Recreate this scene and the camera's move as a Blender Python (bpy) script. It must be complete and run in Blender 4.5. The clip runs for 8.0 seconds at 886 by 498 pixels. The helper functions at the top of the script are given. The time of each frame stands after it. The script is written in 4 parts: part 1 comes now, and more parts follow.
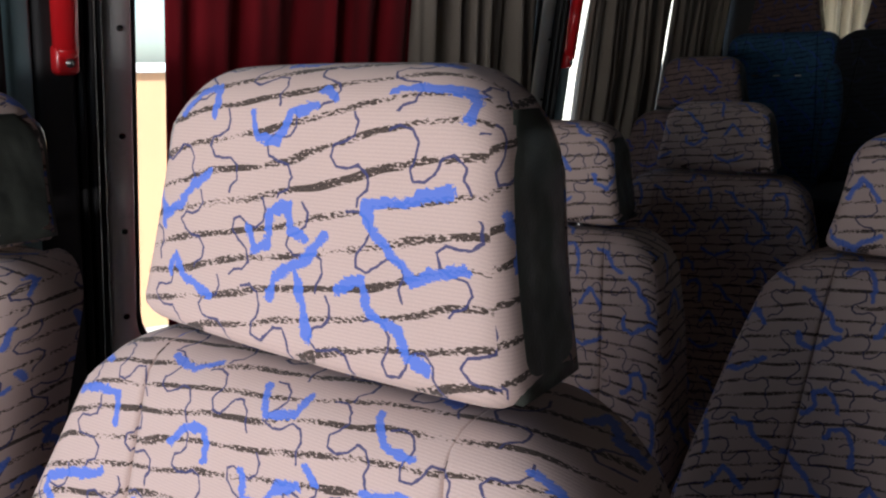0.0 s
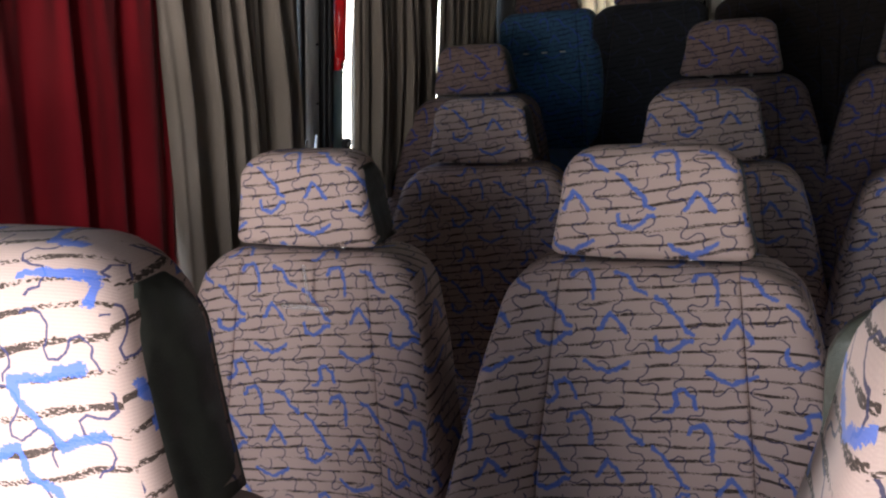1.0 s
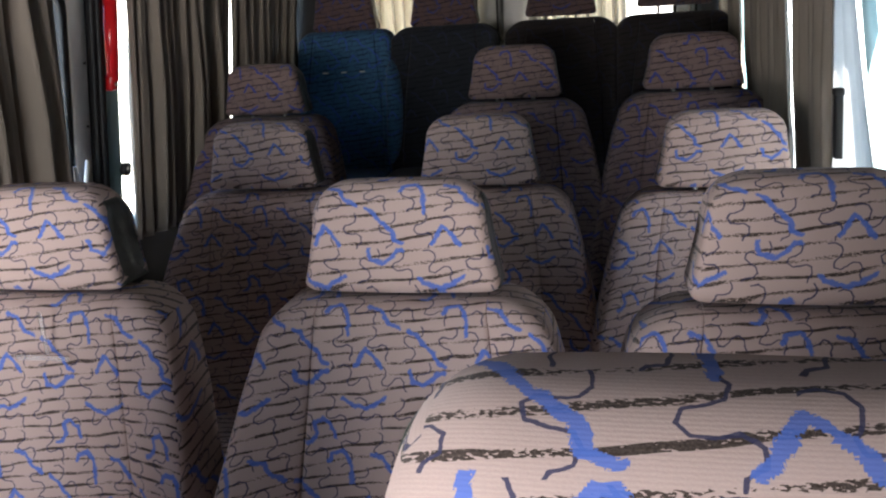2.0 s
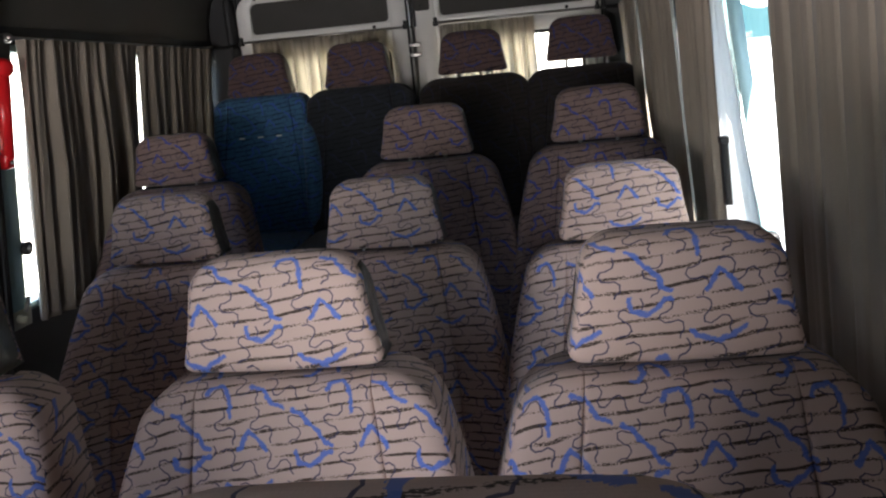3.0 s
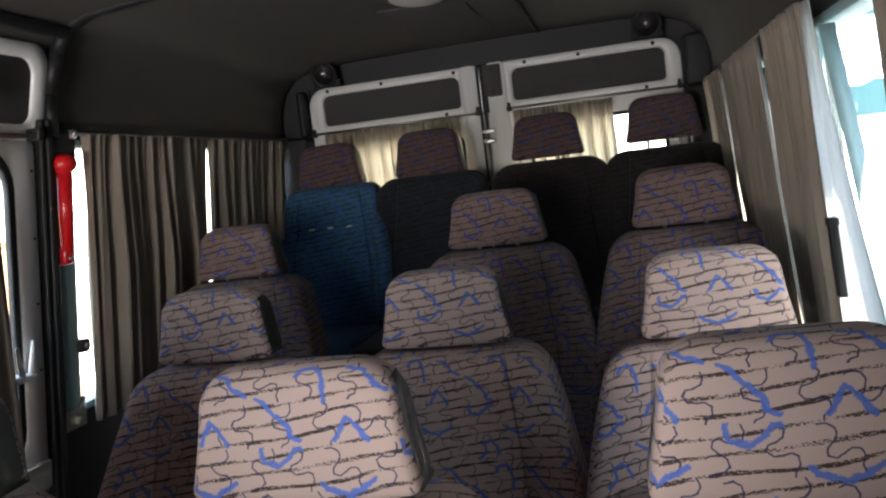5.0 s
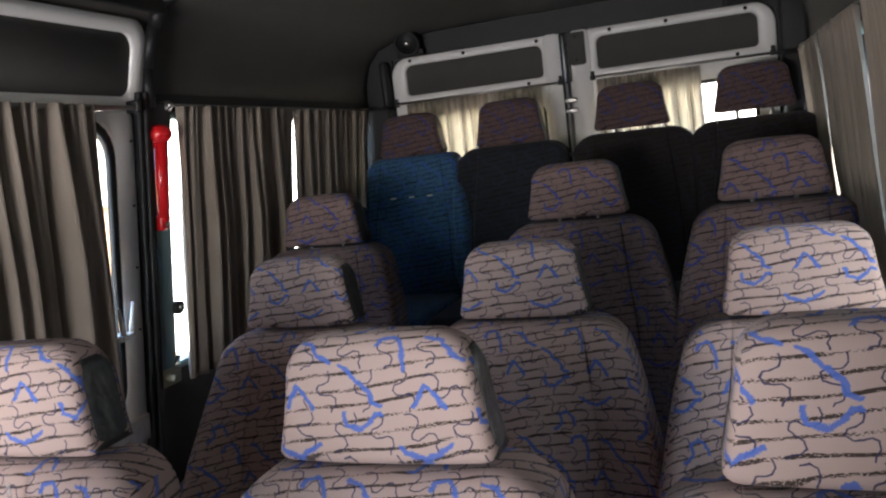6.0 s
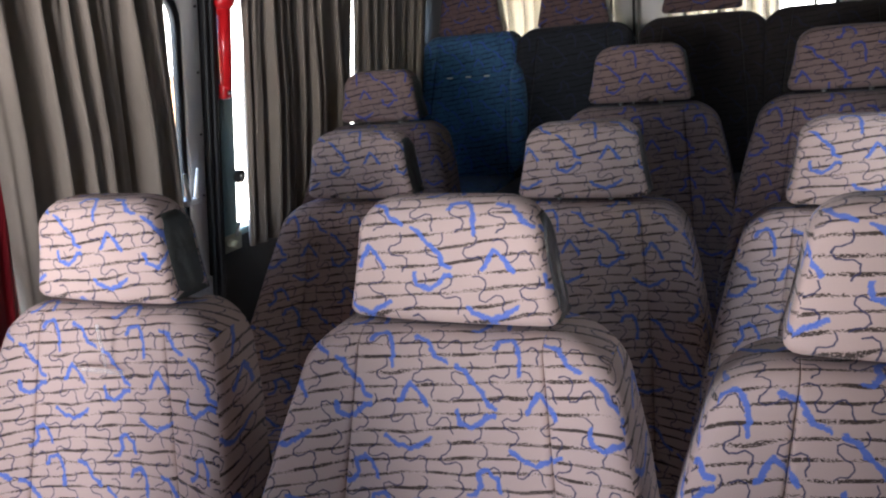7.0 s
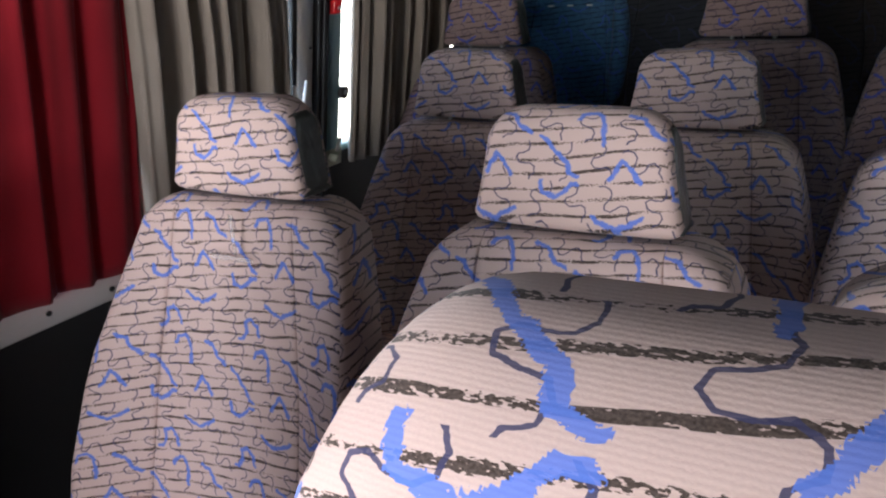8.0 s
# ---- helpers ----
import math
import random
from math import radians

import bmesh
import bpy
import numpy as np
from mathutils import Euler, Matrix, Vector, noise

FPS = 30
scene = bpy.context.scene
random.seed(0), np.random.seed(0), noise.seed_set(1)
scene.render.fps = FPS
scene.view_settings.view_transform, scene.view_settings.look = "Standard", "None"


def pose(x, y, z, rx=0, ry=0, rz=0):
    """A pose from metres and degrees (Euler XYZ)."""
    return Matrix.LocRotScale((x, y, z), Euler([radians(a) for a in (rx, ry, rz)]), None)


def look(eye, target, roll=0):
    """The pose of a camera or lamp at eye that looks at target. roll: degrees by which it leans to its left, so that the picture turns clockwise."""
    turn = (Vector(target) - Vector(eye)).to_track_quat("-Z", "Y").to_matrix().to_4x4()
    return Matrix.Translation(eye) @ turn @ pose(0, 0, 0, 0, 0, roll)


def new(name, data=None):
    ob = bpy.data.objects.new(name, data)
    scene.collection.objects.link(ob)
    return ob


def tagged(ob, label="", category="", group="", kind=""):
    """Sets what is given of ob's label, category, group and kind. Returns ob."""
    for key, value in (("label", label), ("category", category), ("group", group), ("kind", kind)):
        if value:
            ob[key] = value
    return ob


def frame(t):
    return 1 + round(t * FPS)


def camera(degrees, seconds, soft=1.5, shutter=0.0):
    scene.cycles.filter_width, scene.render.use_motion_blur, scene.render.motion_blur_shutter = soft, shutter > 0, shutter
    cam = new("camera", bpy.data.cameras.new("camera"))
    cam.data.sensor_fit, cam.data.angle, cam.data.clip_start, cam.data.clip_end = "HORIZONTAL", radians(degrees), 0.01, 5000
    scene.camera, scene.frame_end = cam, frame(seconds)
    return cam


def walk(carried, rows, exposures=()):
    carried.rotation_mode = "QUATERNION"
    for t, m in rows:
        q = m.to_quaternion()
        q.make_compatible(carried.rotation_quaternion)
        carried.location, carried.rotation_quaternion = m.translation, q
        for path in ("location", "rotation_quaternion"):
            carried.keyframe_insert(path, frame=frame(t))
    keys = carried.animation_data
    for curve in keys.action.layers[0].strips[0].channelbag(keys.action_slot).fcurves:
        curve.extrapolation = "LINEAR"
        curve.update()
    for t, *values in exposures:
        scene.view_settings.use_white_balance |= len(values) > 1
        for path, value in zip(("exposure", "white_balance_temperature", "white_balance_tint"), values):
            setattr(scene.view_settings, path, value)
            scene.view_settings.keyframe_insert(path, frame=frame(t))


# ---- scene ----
cam = camera(58.8, 8.0, soft=2.2)
PATH = [
    (0, (0.17, 0.003, 1.242), (-0.982, 1.576, 0.795), -0.8),
    (0.5, (0.227, 0.022, 1.279), (-0.704, 1.705, 0.733), -3.2),
    (1, (0.285, 0.036, 1.342), (-0.496, 1.793, 0.793), -4.8),
    (1.5, (0.346, 0.074, 1.353), (-0.196, 1.92, 0.806), -3.9),
    (2, (0.39, 0.104, 1.36), (0.004, 1.988, 0.811), -3.3),
    (2.2, (0.414, 0.11, 1.361), (0.096, 2.012, 0.834), -2.7),
    (3.3, (0.494, 0.18, 1.373), (0.24, 2.119, 0.952), -6.3),
    (3.5, (0.498, 0.215, 1.367), (0.242, 2.15, 0.93), -6.6),
    (4, (0.494, 0.278, 1.35), (0.244, 2.21, 0.901), -6.8),
    (4.5, (0.497, 0.313, 1.349), (0.176, 2.261, 1.028), -5.4),
    (4.7, (0.502, 0.315, 1.35), (0.118, 2.267, 1.143), -6.0),
    (5.8, (0.508, 0.298, 1.36), (-0.082, 2.2, 1.178), -6.5),
    (6, (0.512, 0.296, 1.362), (-0.145, 2.168, 1.116), -6.7),
    (6.5, (0.497, 0.284, 1.357), (-0.27, 2.082, 0.934), -4.7),
    (7, (0.486, 0.259, 1.344), (-0.279, 2.034, 0.832), -4.9),
    (7.5, (0.466, 0.221, 1.327), (-0.358, 1.942, 0.73), -3.6),
    (8, (0.438, 0.183, 1.319), (-0.471, 1.841, 0.668), -2.7),
]
EXPOSURES = [  # seconds, stops, kelvin, tint
    (0.0, 1.85, 6100, 12), (0.5, 2.55, 6100, 12), (1.0, 3.05, 6450, 15), (1.4, 3.58, 6350, 13), (2.0, 3.53, 6200, 12), (3.3, 3.7, 6400, 12),
    (4.5, 3.73, 6450, 11), (6.0, 3.8, 6250, 13), (7.0, 4.1, 6050, 15), (7.5, 4.03, 6100, 14), (8.0, 3.84, 6150, 14),
]
walk(cam, [(t, look(eye, target, roll)) for t, eye, target, roll in PATH], EXPOSURES)

# ---- world and lights ----
SUN_EL, SUN_AZ = 50.0, 160.0  # height, and turn from the rear (+y) towards the right (+x)
world = bpy.data.worlds.new("sky")
scene.world = world
world.use_nodes = True
wt = world.node_tree
sky = wt.nodes.new("ShaderNodeTexSky")
sky.sky_type = "NISHITA"
sky.sun_disc = False
sky.sun_elevation = radians(SUN_EL)
sky.sun_rotation = radians(SUN_AZ)
sky.dust_density, sky.ozone_density = 2.0, 1.5
bg = wt.nodes["Background"]
bg.inputs["Strength"].default_value = 0.105
wt.links.new(sky.outputs[0], bg.inputs["Color"])

sun = new("sun", bpy.data.lights.new("sun", "SUN"))
sun.data.energy, sun.data.angle, sun.data.color = 3.0, radians(0.5), (1.0, 0.93, 0.83)
SUN_DIR = Vector((math.sin(radians(SUN_AZ)) * math.cos(radians(SUN_EL)), math.cos(radians(SUN_AZ)) * math.cos(radians(SUN_EL)), math.sin(radians(SUN_EL))))
sun.matrix_world = look(SUN_DIR * 20, (0, 0, 0))


def window_light(name, eye, target, w, h, power, color=(1, 1, 1)):
    lamp = new(name, bpy.data.lights.new(name, "AREA"))
    lamp.data.shape, lamp.data.size, lamp.data.size_y = "RECTANGLE", w, h
    lamp.data.energy, lamp.data.color = power, color
    lamp.matrix_world = look(eye, target)
    return lamp


# added roof fill lamp, source unseen; daylight through the windscreen and left cab window
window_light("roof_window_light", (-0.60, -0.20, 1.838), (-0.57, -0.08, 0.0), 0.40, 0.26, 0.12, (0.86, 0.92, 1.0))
window_light("windscreen_light", (-0.20, -0.90, 1.09), (-0.08, 1.3, 1.12), 1.05, 0.18, 3.5, (1.0, 0.94, 0.895))
window_light("cab_window_light_left", (-0.87, -0.48, 1.20), (0.3, 0.4, 1.15), 0.6, 0.40, 0.10, (1.0, 0.96, 0.93))


# ---- materials ----
def mat(name):
    m = bpy.data.materials.new(name)
    m.use_nodes = True
    return m, m.node_tree, m.node_tree.nodes["Principled BSDF"]


def op(nt, what, a, b=None, c=None, clamp=False):
    n = nt.nodes.new("ShaderNodeMath")
    n.operation, n.use_clamp = what, clamp
    for k, v in enumerate((a, b, c)):
        if v is None:
            continue
        if isinstance(v, (int, float)):
            n.inputs[k].default_value = v
        else:
            nt.links.new(v, n.inputs[k])
    return n.outputs[0]


def vop(nt, what, a, b=None):
    n = nt.nodes.new("ShaderNodeVectorMath")
    n.operation = what
    for k, v in enumerate((a, b)):
        if v is None:
            continue
        if isinstance(v, (tuple, list)):
            n.inputs[k].default_value = v
        else:
            nt.links.new(v, n.inputs[k])
    return n.outputs["Value"] if what in ("LENGTH", "DOT_PRODUCT") else n.outputs["Vector"]


def mixc(nt, fac, a, b):
    n = nt.nodes.new("ShaderNodeMix")
    n.data_type = "RGBA"
    for k, v in ((0, fac), (6, a), (7, b)):
        if isinstance(v, (int, float)):
            n.inputs[k].default_value = v
        elif isinstance(v, (tuple, list)):
            n.inputs[k].default_value = (*v, 1)
        else:
            nt.links.new(v, n.inputs[k])
    return n.outputs[2]


def noise_tex(nt, vec, scale, detail=2.0, rough=0.5):
    n = nt.nodes.new("ShaderNodeTexNoise")
    n.inputs["Scale"].default_value, n.inputs["Detail"].default_value, n.inputs["Roughness"].default_value = scale, detail, rough
    nt.links.new(vec, n.inputs["Vector"])
    return n.outputs[0]


def bump(nt, bsdf, height, strength, distance):
    b = nt.nodes.new("ShaderNodeBump")
    b.inputs["Strength"].default_value, b.inputs["Distance"].default_value = strength, distance
    nt.links.new(height, b.inputs["Height"])
    nt.links.new(b.outputs[0], bsdf.inputs["Normal"])


def plain(name, color, rough, metal=0.0, vary=0.25, scale=9.0, grain=250.0, relief=0.15, coat=0.0, soft=0.0):
    """A painted, moulded or covered surface with blotches, grain and fine relief."""
    m, nt, b = mat(name)
    at = nt.nodes.new("ShaderNodeTexCoord").outputs["Object"]
    big, fine = noise_tex(nt, at, scale, 4.0, 0.6), noise_tex(nt, at, grain, 2.0)
    both = op(nt, "ADD", op(nt, "MULTIPLY", big, 0.7), op(nt, "MULTIPLY", fine, 0.3))
    dark, light = tuple(c * (1 - vary) for c in color), tuple(min(1, c * (1 + vary)) for c in color)
    nt.links.new(mixc(nt, both, dark, light), b.inputs["Base Color"])
    nt.links.new(op(nt, "ADD", rough - 0.08, op(nt, "MULTIPLY", big, 0.16), clamp=True), b.inputs["Roughness"])
    b.inputs["Metallic"].default_value, b.inputs["Coat Weight"].default_value = metal, coat
    if soft:
        bump(nt, b, op(nt, "ADD", op(nt, "MULTIPLY", noise_tex(nt, at, 24.0, 2.0, 0.4), soft), op(nt, "MULTIPLY", fine, 0.03)), 0.8, 0.012)
    elif relief:
        bump(nt, b, fine, relief, 0.002)
    return m


# blue strokes of the seat cloth, in millimetres, within one repeat of the weave
STROKES = (
    ((30, 105), (45, 130), (57, 118), (67, 103)),
    ((107, 155), (119, 148), (127, 137), (143, 123), (148, 110), (157, 107)),
    ((108, 99), (111, 85), (127, 79), (142, 89), (149, 97), (157, 97)),
    ((10, 58), (25, 49), (43, 45), (58, 52), (72, 60)),
    ((49, 191), (66, 187), (78, 167), (94, 159)),
    ((156, 181), (160, 191), (176, 196), (184, 187), (188, 171), (188, 150)),
    ((123, -4), (131, -3), (139, 10), (135, 24), (148, 30), (160, 20), (166, 4)),
)
# the cut of cloth on the middle front headrest
STROKES_FRONT = (
    ((44, 146), (60, 160), (77, 164), (79, 154), (78, 144)),
    ((113, 146), (117, 132), (134, 131), (144, 147), (161, 151)),
    ((167, 163), (174, 157)),
    ((211, 162), (234, 166), (255, 165), (257, 157), (256, 147)),
    ((12, 98), (23, 85), (22, 74)),
    ((23, 78), (42, 90), (56, 100), (72, 110)),
    ((249, 111), (230, 106), (199, 100), (201, 90), (213, 80), (230, 66), (260, 74)),
    ((109, 81), (115, 68), (126, 72), (128, 92), (142, 96), (145, 83), (157, 79)),
    ((171, 82), (155, 66), (132, 54), (128, 42)),
    ((151, 57), (155, 45), (159, 24)),
    ((29, 44), (36, 55), (44, 42), (59, 37), (71, 33)),
    ((180, 55), (197, 61), (203, 45), (222, 38), (228, 25), (241, 21)),
    ((30, -6), (52, -14), (70, -2)),
    ((120, -8), (128, -26), (150, -20), (155, -4)),
    ((205, -2), (216, -20), (236, -24)),
)
TILE, TILE_FRONT = (168, 212), (270, 212)
# the thin navy curl, in millimetres, and the size of the cell that it fills
CURL = ((-29, -8), (-26, 0), (-19, 4), (-12, 2), (-8, -4), (-6, -11), (0, -14), (5, -9), (5, -1), (3, 7), (7, 13), (15, 13), (20, 8), (27, 7))
CELL = 0.050


def to_segment(nt, q, a, c):
    """The distance of the point q of the cloth from the segment a to c."""
    dx, dy = c[0] - a[0], c[1] - a[1]
    ln = dx * dx + dy * dy
    rel = vop(nt, "SUBTRACT", q, (a[0], a[1], 0))
    along = op(nt, "MULTIPLY", vop(nt, "DOT_PRODUCT", rel, (dx / ln, dy / ln, 0)), 1.0, clamp=True)
    sc = nt.nodes.new("ShaderNodeVectorMath")
    sc.operation = "SCALE"
    sc.inputs[0].default_value = (dx, dy, 0)
    nt.links.new(along, sc.inputs["Scale"])
    return vop(nt, "LENGTH", vop(nt, "SUBTRACT", rel, sc.outputs[0]))


def repeats(strokes, tile):
    """The segments of the strokes that touch one repeat of the weave, with those that reach in from its neighbours."""
    for line in strokes:
        for a, c in zip(line, line[1:]):
            for i in (-1, 0, 1):
                for j in (-1, 0, 1):
                    xs, ys = [p[0] + i * tile[0] for p in (a, c)], [p[1] + j * tile[1] for p in (a, c)]
                    if max(xs) > -5 and min(xs) < tile[0] + 5 and max(ys) > -5 and min(ys) < tile[1] + 5:
                        yield (xs[0] / 1000, ys[0] / 1000), (xs[1] / 1000, ys[1] / 1000)


def seat_cloth(name, strokes, base, streak, navy, blue, half=0.0030, thin=0.0012, tile=TILE, ribbed=0.07, slant=0.12):
    """Ribbed moquette: broken dark weft streaks, thin navy lines and thick blue strokes, repeating."""
    m, nt, b = mat(name)
    uv = nt.nodes.new("ShaderNodeTexCoord").outputs["UV"]
    wob = nt.nodes.new("ShaderNodeTexNoise")
    wob.inputs["Scale"].default_value, wob.inputs["Detail"].default_value = 95.0, 1.0
    nt.links.new(uv, wob.inputs["Vector"])
    off = vop(nt, "MULTIPLY", vop(nt, "SUBTRACT", wob.outputs["Color"], (0.5, 0.5, 0.5)), (0.008, 0.008, 0.0))
    p = vop(nt, "SNAP", vop(nt, "ADD", uv, off), (0.0012, 0.0014, 1.0))  # the yarns step the edges
    sep = nt.nodes.new("ShaderNodeSeparateXYZ")
    nt.links.new(p, sep.inputs[0])
    px = op(nt, "WRAP", sep.outputs[0], tile[0] / 1000, 0.0)
    py = op(nt, "WRAP", sep.outputs[1], tile[1] / 1000, 0.0)
    comb = nt.nodes.new("ShaderNodeCombineXYZ")
    nt.links.new(px, comb.inputs[0])
    nt.links.new(py, comb.inputs[1])
    q = comb.outputs[0]
    least = None
    for a, c in repeats(strokes, tile):
        d = to_segment(nt, q, a, c)
        least = d if least is None else op(nt, "MINIMUM", least, d)
    rag = noise_tex(nt, uv, 420.0, 1.0)
    width = op(nt, "ADD", half - 0.0012, op(nt, "MULTIPLY", rag, 0.0024))
    in_blue = op(nt, "LESS_THAN", least, width)
    # weft streaks
    su = nt.nodes.new("ShaderNodeSeparateXYZ")
    nt.links.new(uv, su.inputs[0])
    low = nt.nodes.new("ShaderNodeMapping")
    low.inputs["Scale"].default_value = (11.0, 26.0, 1.0)
    nt.links.new(uv, low.inputs["Vector"])
    sway = noise_tex(nt, low.outputs[0], 1.0, 2.0)
    v = op(nt, "ADD", su.outputs[1], op(nt, "ADD", op(nt, "MULTIPLY", sway, 0.015), op(nt, "MULTIPLY", su.outputs[0], -slant)))
    saw = op(nt, "ABSOLUTE", op(nt, "SUBTRACT", op(nt, "FRACT", op(nt, "DIVIDE", v, 0.0187)), 0.5))
    brk = nt.nodes.new("ShaderNodeMapping")
    brk.inputs["Scale"].default_value, brk.inputs["Location"].default_value = (22.0, 48.0, 1.0), (3.0, 7.0, 0.0)
    nt.links.new(uv, brk.inputs["Vector"])
    gate = noise_tex(nt, brk.outputs[0], 1.0, 2.0)
    fray = nt.nodes.new("ShaderNodeMapping")
    fray.inputs["Scale"].default_value = (330.0, 800.0, 1.0)
    nt.links.new(uv, fray.inputs["Vector"])
    fr = noise_tex(nt, fray.outputs[0], 1.0, 2.0)
    thick = op(nt, "ADD", op(nt, "MULTIPLY", op(nt, "SUBTRACT", gate, 0.345), 0.55), op(nt, "MULTIPLY", op(nt, "SUBTRACT", fr, 0.5), 0.62))
    in_streak = op(nt, "MULTIPLY", op(nt, "LESS_THAN", saw, op(nt, "MINIMUM", thick, 0.118)), op(nt, "GREATER_THAN", op(nt, "ADD", fr, op(nt, "MULTIPLY", op(nt, "SUBTRACT", gate, 0.5), 0.7)), 0.44))
    # thin navy curls: one in each cell of the cloth, turned at random
    calm = nt.nodes.new("ShaderNodeSeparateXYZ")
    nt.links.new(vop(nt, "ADD", uv, vop(nt, "MULTIPLY", off, (0.45, 0.45, 0.0))), calm.inputs[0])
    vr = op(nt, "FLOOR", op(nt, "DIVIDE", calm.outputs[1], CELL))
    us = op(nt, "ADD", calm.outputs[0], op(nt, "MULTIPLY", vr, 0.37 * CELL))
    cell_at = nt.nodes.new("ShaderNodeCombineXYZ")
    nt.links.new(us, cell_at.inputs[0])
    nt.links.new(calm.outputs[1], cell_at.inputs[1])
    share = vop(nt, "DIVIDE", cell_at.outputs[0], (CELL, CELL, 1.0))
    dice = nt.nodes.new("ShaderNodeTexWhiteNoise")
    nt.links.new(vop(nt, "FLOOR", share), dice.inputs["Vector"])
    local = vop(nt, "MULTIPLY", vop(nt, "SUBTRACT", vop(nt, "FRACTION", share), (0.5, 0.5, 0.0)), (CELL, CELL, 0.0))
    turn = nt.nodes.new("ShaderNodeVectorRotate")
    turn.rotation_type = "Z_AXIS"
    nt.links.new(local, turn.inputs["Vector"])
    nt.links.new(op(nt, "MULTIPLY_ADD", dice.outputs["Value"], 1.7, 0.75), turn.inputs["Angle"])
    curls = None
    for a, c in zip(CURL, CURL[1:]):
        d = to_segment(nt, turn.outputs[0], (a[0] / 1000, a[1] / 1000), (c[0] / 1000, c[1] / 1000))
        curls = d if curls is None else op(nt, "MINIMUM", curls, d)
    in_navy = op(nt, "LESS_THAN", curls, op(nt, "ADD", thin - 0.0006, op(nt, "MULTIPLY", rag, 0.0010)))
    # ribs
    rib = op(nt, "SINE", op(nt, "MULTIPLY", su.outputs[1], 2 * math.pi / 0.0021))
    ribf = op(nt, "MULTIPLY_ADD", rib, 0.5, 0.5)
    worn = noise_tex(nt, uv, 7.0, 3.0)
    ground = mixc(nt, op(nt, "MULTIPLY", op(nt, "POWER", ribf, 2.2), ribbed), base, tuple(c * 0.42 for c in base))
    ground = mixc(nt, op(nt, "MULTIPLY", worn, 0.35), ground, tuple(c * 0.78 for c in base))
    ground = mixc(nt, op(nt, "MULTIPLY", rag, 0.2), ground, tuple(c * 1.15 for c in base))
    nub = noise_tex(nt, uv, 900.0, 2.0)
    ground = mixc(nt, op(nt, "MULTIPLY", nub, 0.45), ground, tuple(c * 0.6 for c in base))
    col = mixc(nt, op(nt, "MULTIPLY", in_streak, op(nt, "MULTIPLY_ADD", nub, -0.35, 1.1, clamp=True)), ground, streak)
    col = mixc(nt, op(nt, "MULTIPLY", in_navy, 0.92), col, navy)
    col = mixc(nt, op(nt, "MULTIPLY", in_blue, 0.9), col, blue)
    nt.links.new(col, b.inputs["Base Color"])
    b.inputs["Roughness"].default_value = 0.92
    b.inputs["Specular IOR Level"].default_value = 0.2
    b.inputs["Sheen Weight"].default_value = 0.12
    b.inputs["Sheen Roughness"].default_value = 0.5
    bump(nt, b, op(nt, "ADD", op(nt, "MULTIPLY", ribf, 0.5), op(nt, "ADD", nub, op(nt, "MULTIPLY", rag, 0.6))), 0.12 + 0.4 * ribbed, 0.0006)
    return m


CLOTH = seat_cloth("seat_cloth", STROKES, (0.66, 0.50, 0.44), (0.034, 0.024, 0.018), (0.045, 0.047, 0.11), (0.105, 0.20, 0.64), half=0.0031, thin=0.0010)
CLOTH_FRONT = seat_cloth("seat_cloth_front", STROKES_FRONT, (0.66, 0.50, 0.44), (0.034, 0.024, 0.018), (0.05, 0.055, 0.15), (0.085, 0.19, 0.68), half=0.0031, thin=0.0009, tile=TILE_FRONT, ribbed=0.2, slant=0.2)
# Rear bench backs: dark and umber carry shade in their colour, blue carries light
CLOTH_SHADED = seat_cloth("seat_cloth_shaded", STROKES, (0.030, 0.034, 0.042), (0.012, 0.012, 0.014), (0.022, 0.022, 0.03), (0.030, 0.036, 0.07))
CLOTH_SHADED_BROWN = seat_cloth("seat_cloth_shaded_brown", STROKES, (0.036, 0.029, 0.028), (0.014, 0.012, 0.011), (0.022, 0.02, 0.024), (0.030, 0.030, 0.05))
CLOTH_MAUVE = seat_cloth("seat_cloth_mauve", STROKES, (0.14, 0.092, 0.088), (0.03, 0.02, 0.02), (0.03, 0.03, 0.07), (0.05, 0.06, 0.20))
CLOTH_BLUE_LIT = seat_cloth("seat_cloth_blue_lit", STROKES, (0.055, 0.145, 0.27), (0.012, 0.02, 0.035), (0.02, 0.04, 0.12), (0.05, 0.11, 0.42))
# same strokes as seat_cloth on a darker brown ground
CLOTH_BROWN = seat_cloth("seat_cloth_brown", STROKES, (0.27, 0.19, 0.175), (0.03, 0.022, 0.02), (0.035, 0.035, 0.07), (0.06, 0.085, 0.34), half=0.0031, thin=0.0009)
VINYL = plain("dark_vinyl", (0.048, 0.053, 0.044), 0.32, vary=0.3, scale=14, grain=600, soft=1.0)
BACK_CLOTH = plain("dark_back_cloth", (0.03, 0.033, 0.038), 0.9, vary=0.3, grain=500, relief=0.3)
HEADLINER = plain("headliner_felt", (0.085, 0.078, 0.068), 0.95, vary=0.3, scale=6, grain=420, relief=0.4)
FLOOR_RUBBER = plain("floor_rubber", (0.03, 0.03, 0.032), 0.7, vary=0.3, grain=160, relief=0.3)
TRIM_DARK = plain("dark_trim", (0.02, 0.02, 0.021), 0.6, vary=0.3, grain=350, relief=0.2)
RUBBER = plain("black_rubber", (0.012, 0.012, 0.013), 0.55, vary=0.3, relief=0.1)
WHITE = plain("white_paint", (0.89, 0.88, 0.85), 0.3, vary=0.07, scale=12, grain=120, relief=0.03, coat=0.3)
PANEL = plain("grey_panel_felt", (0.075, 0.072, 0.066), 0.95, vary=0.25, grain=420, relief=0.4)
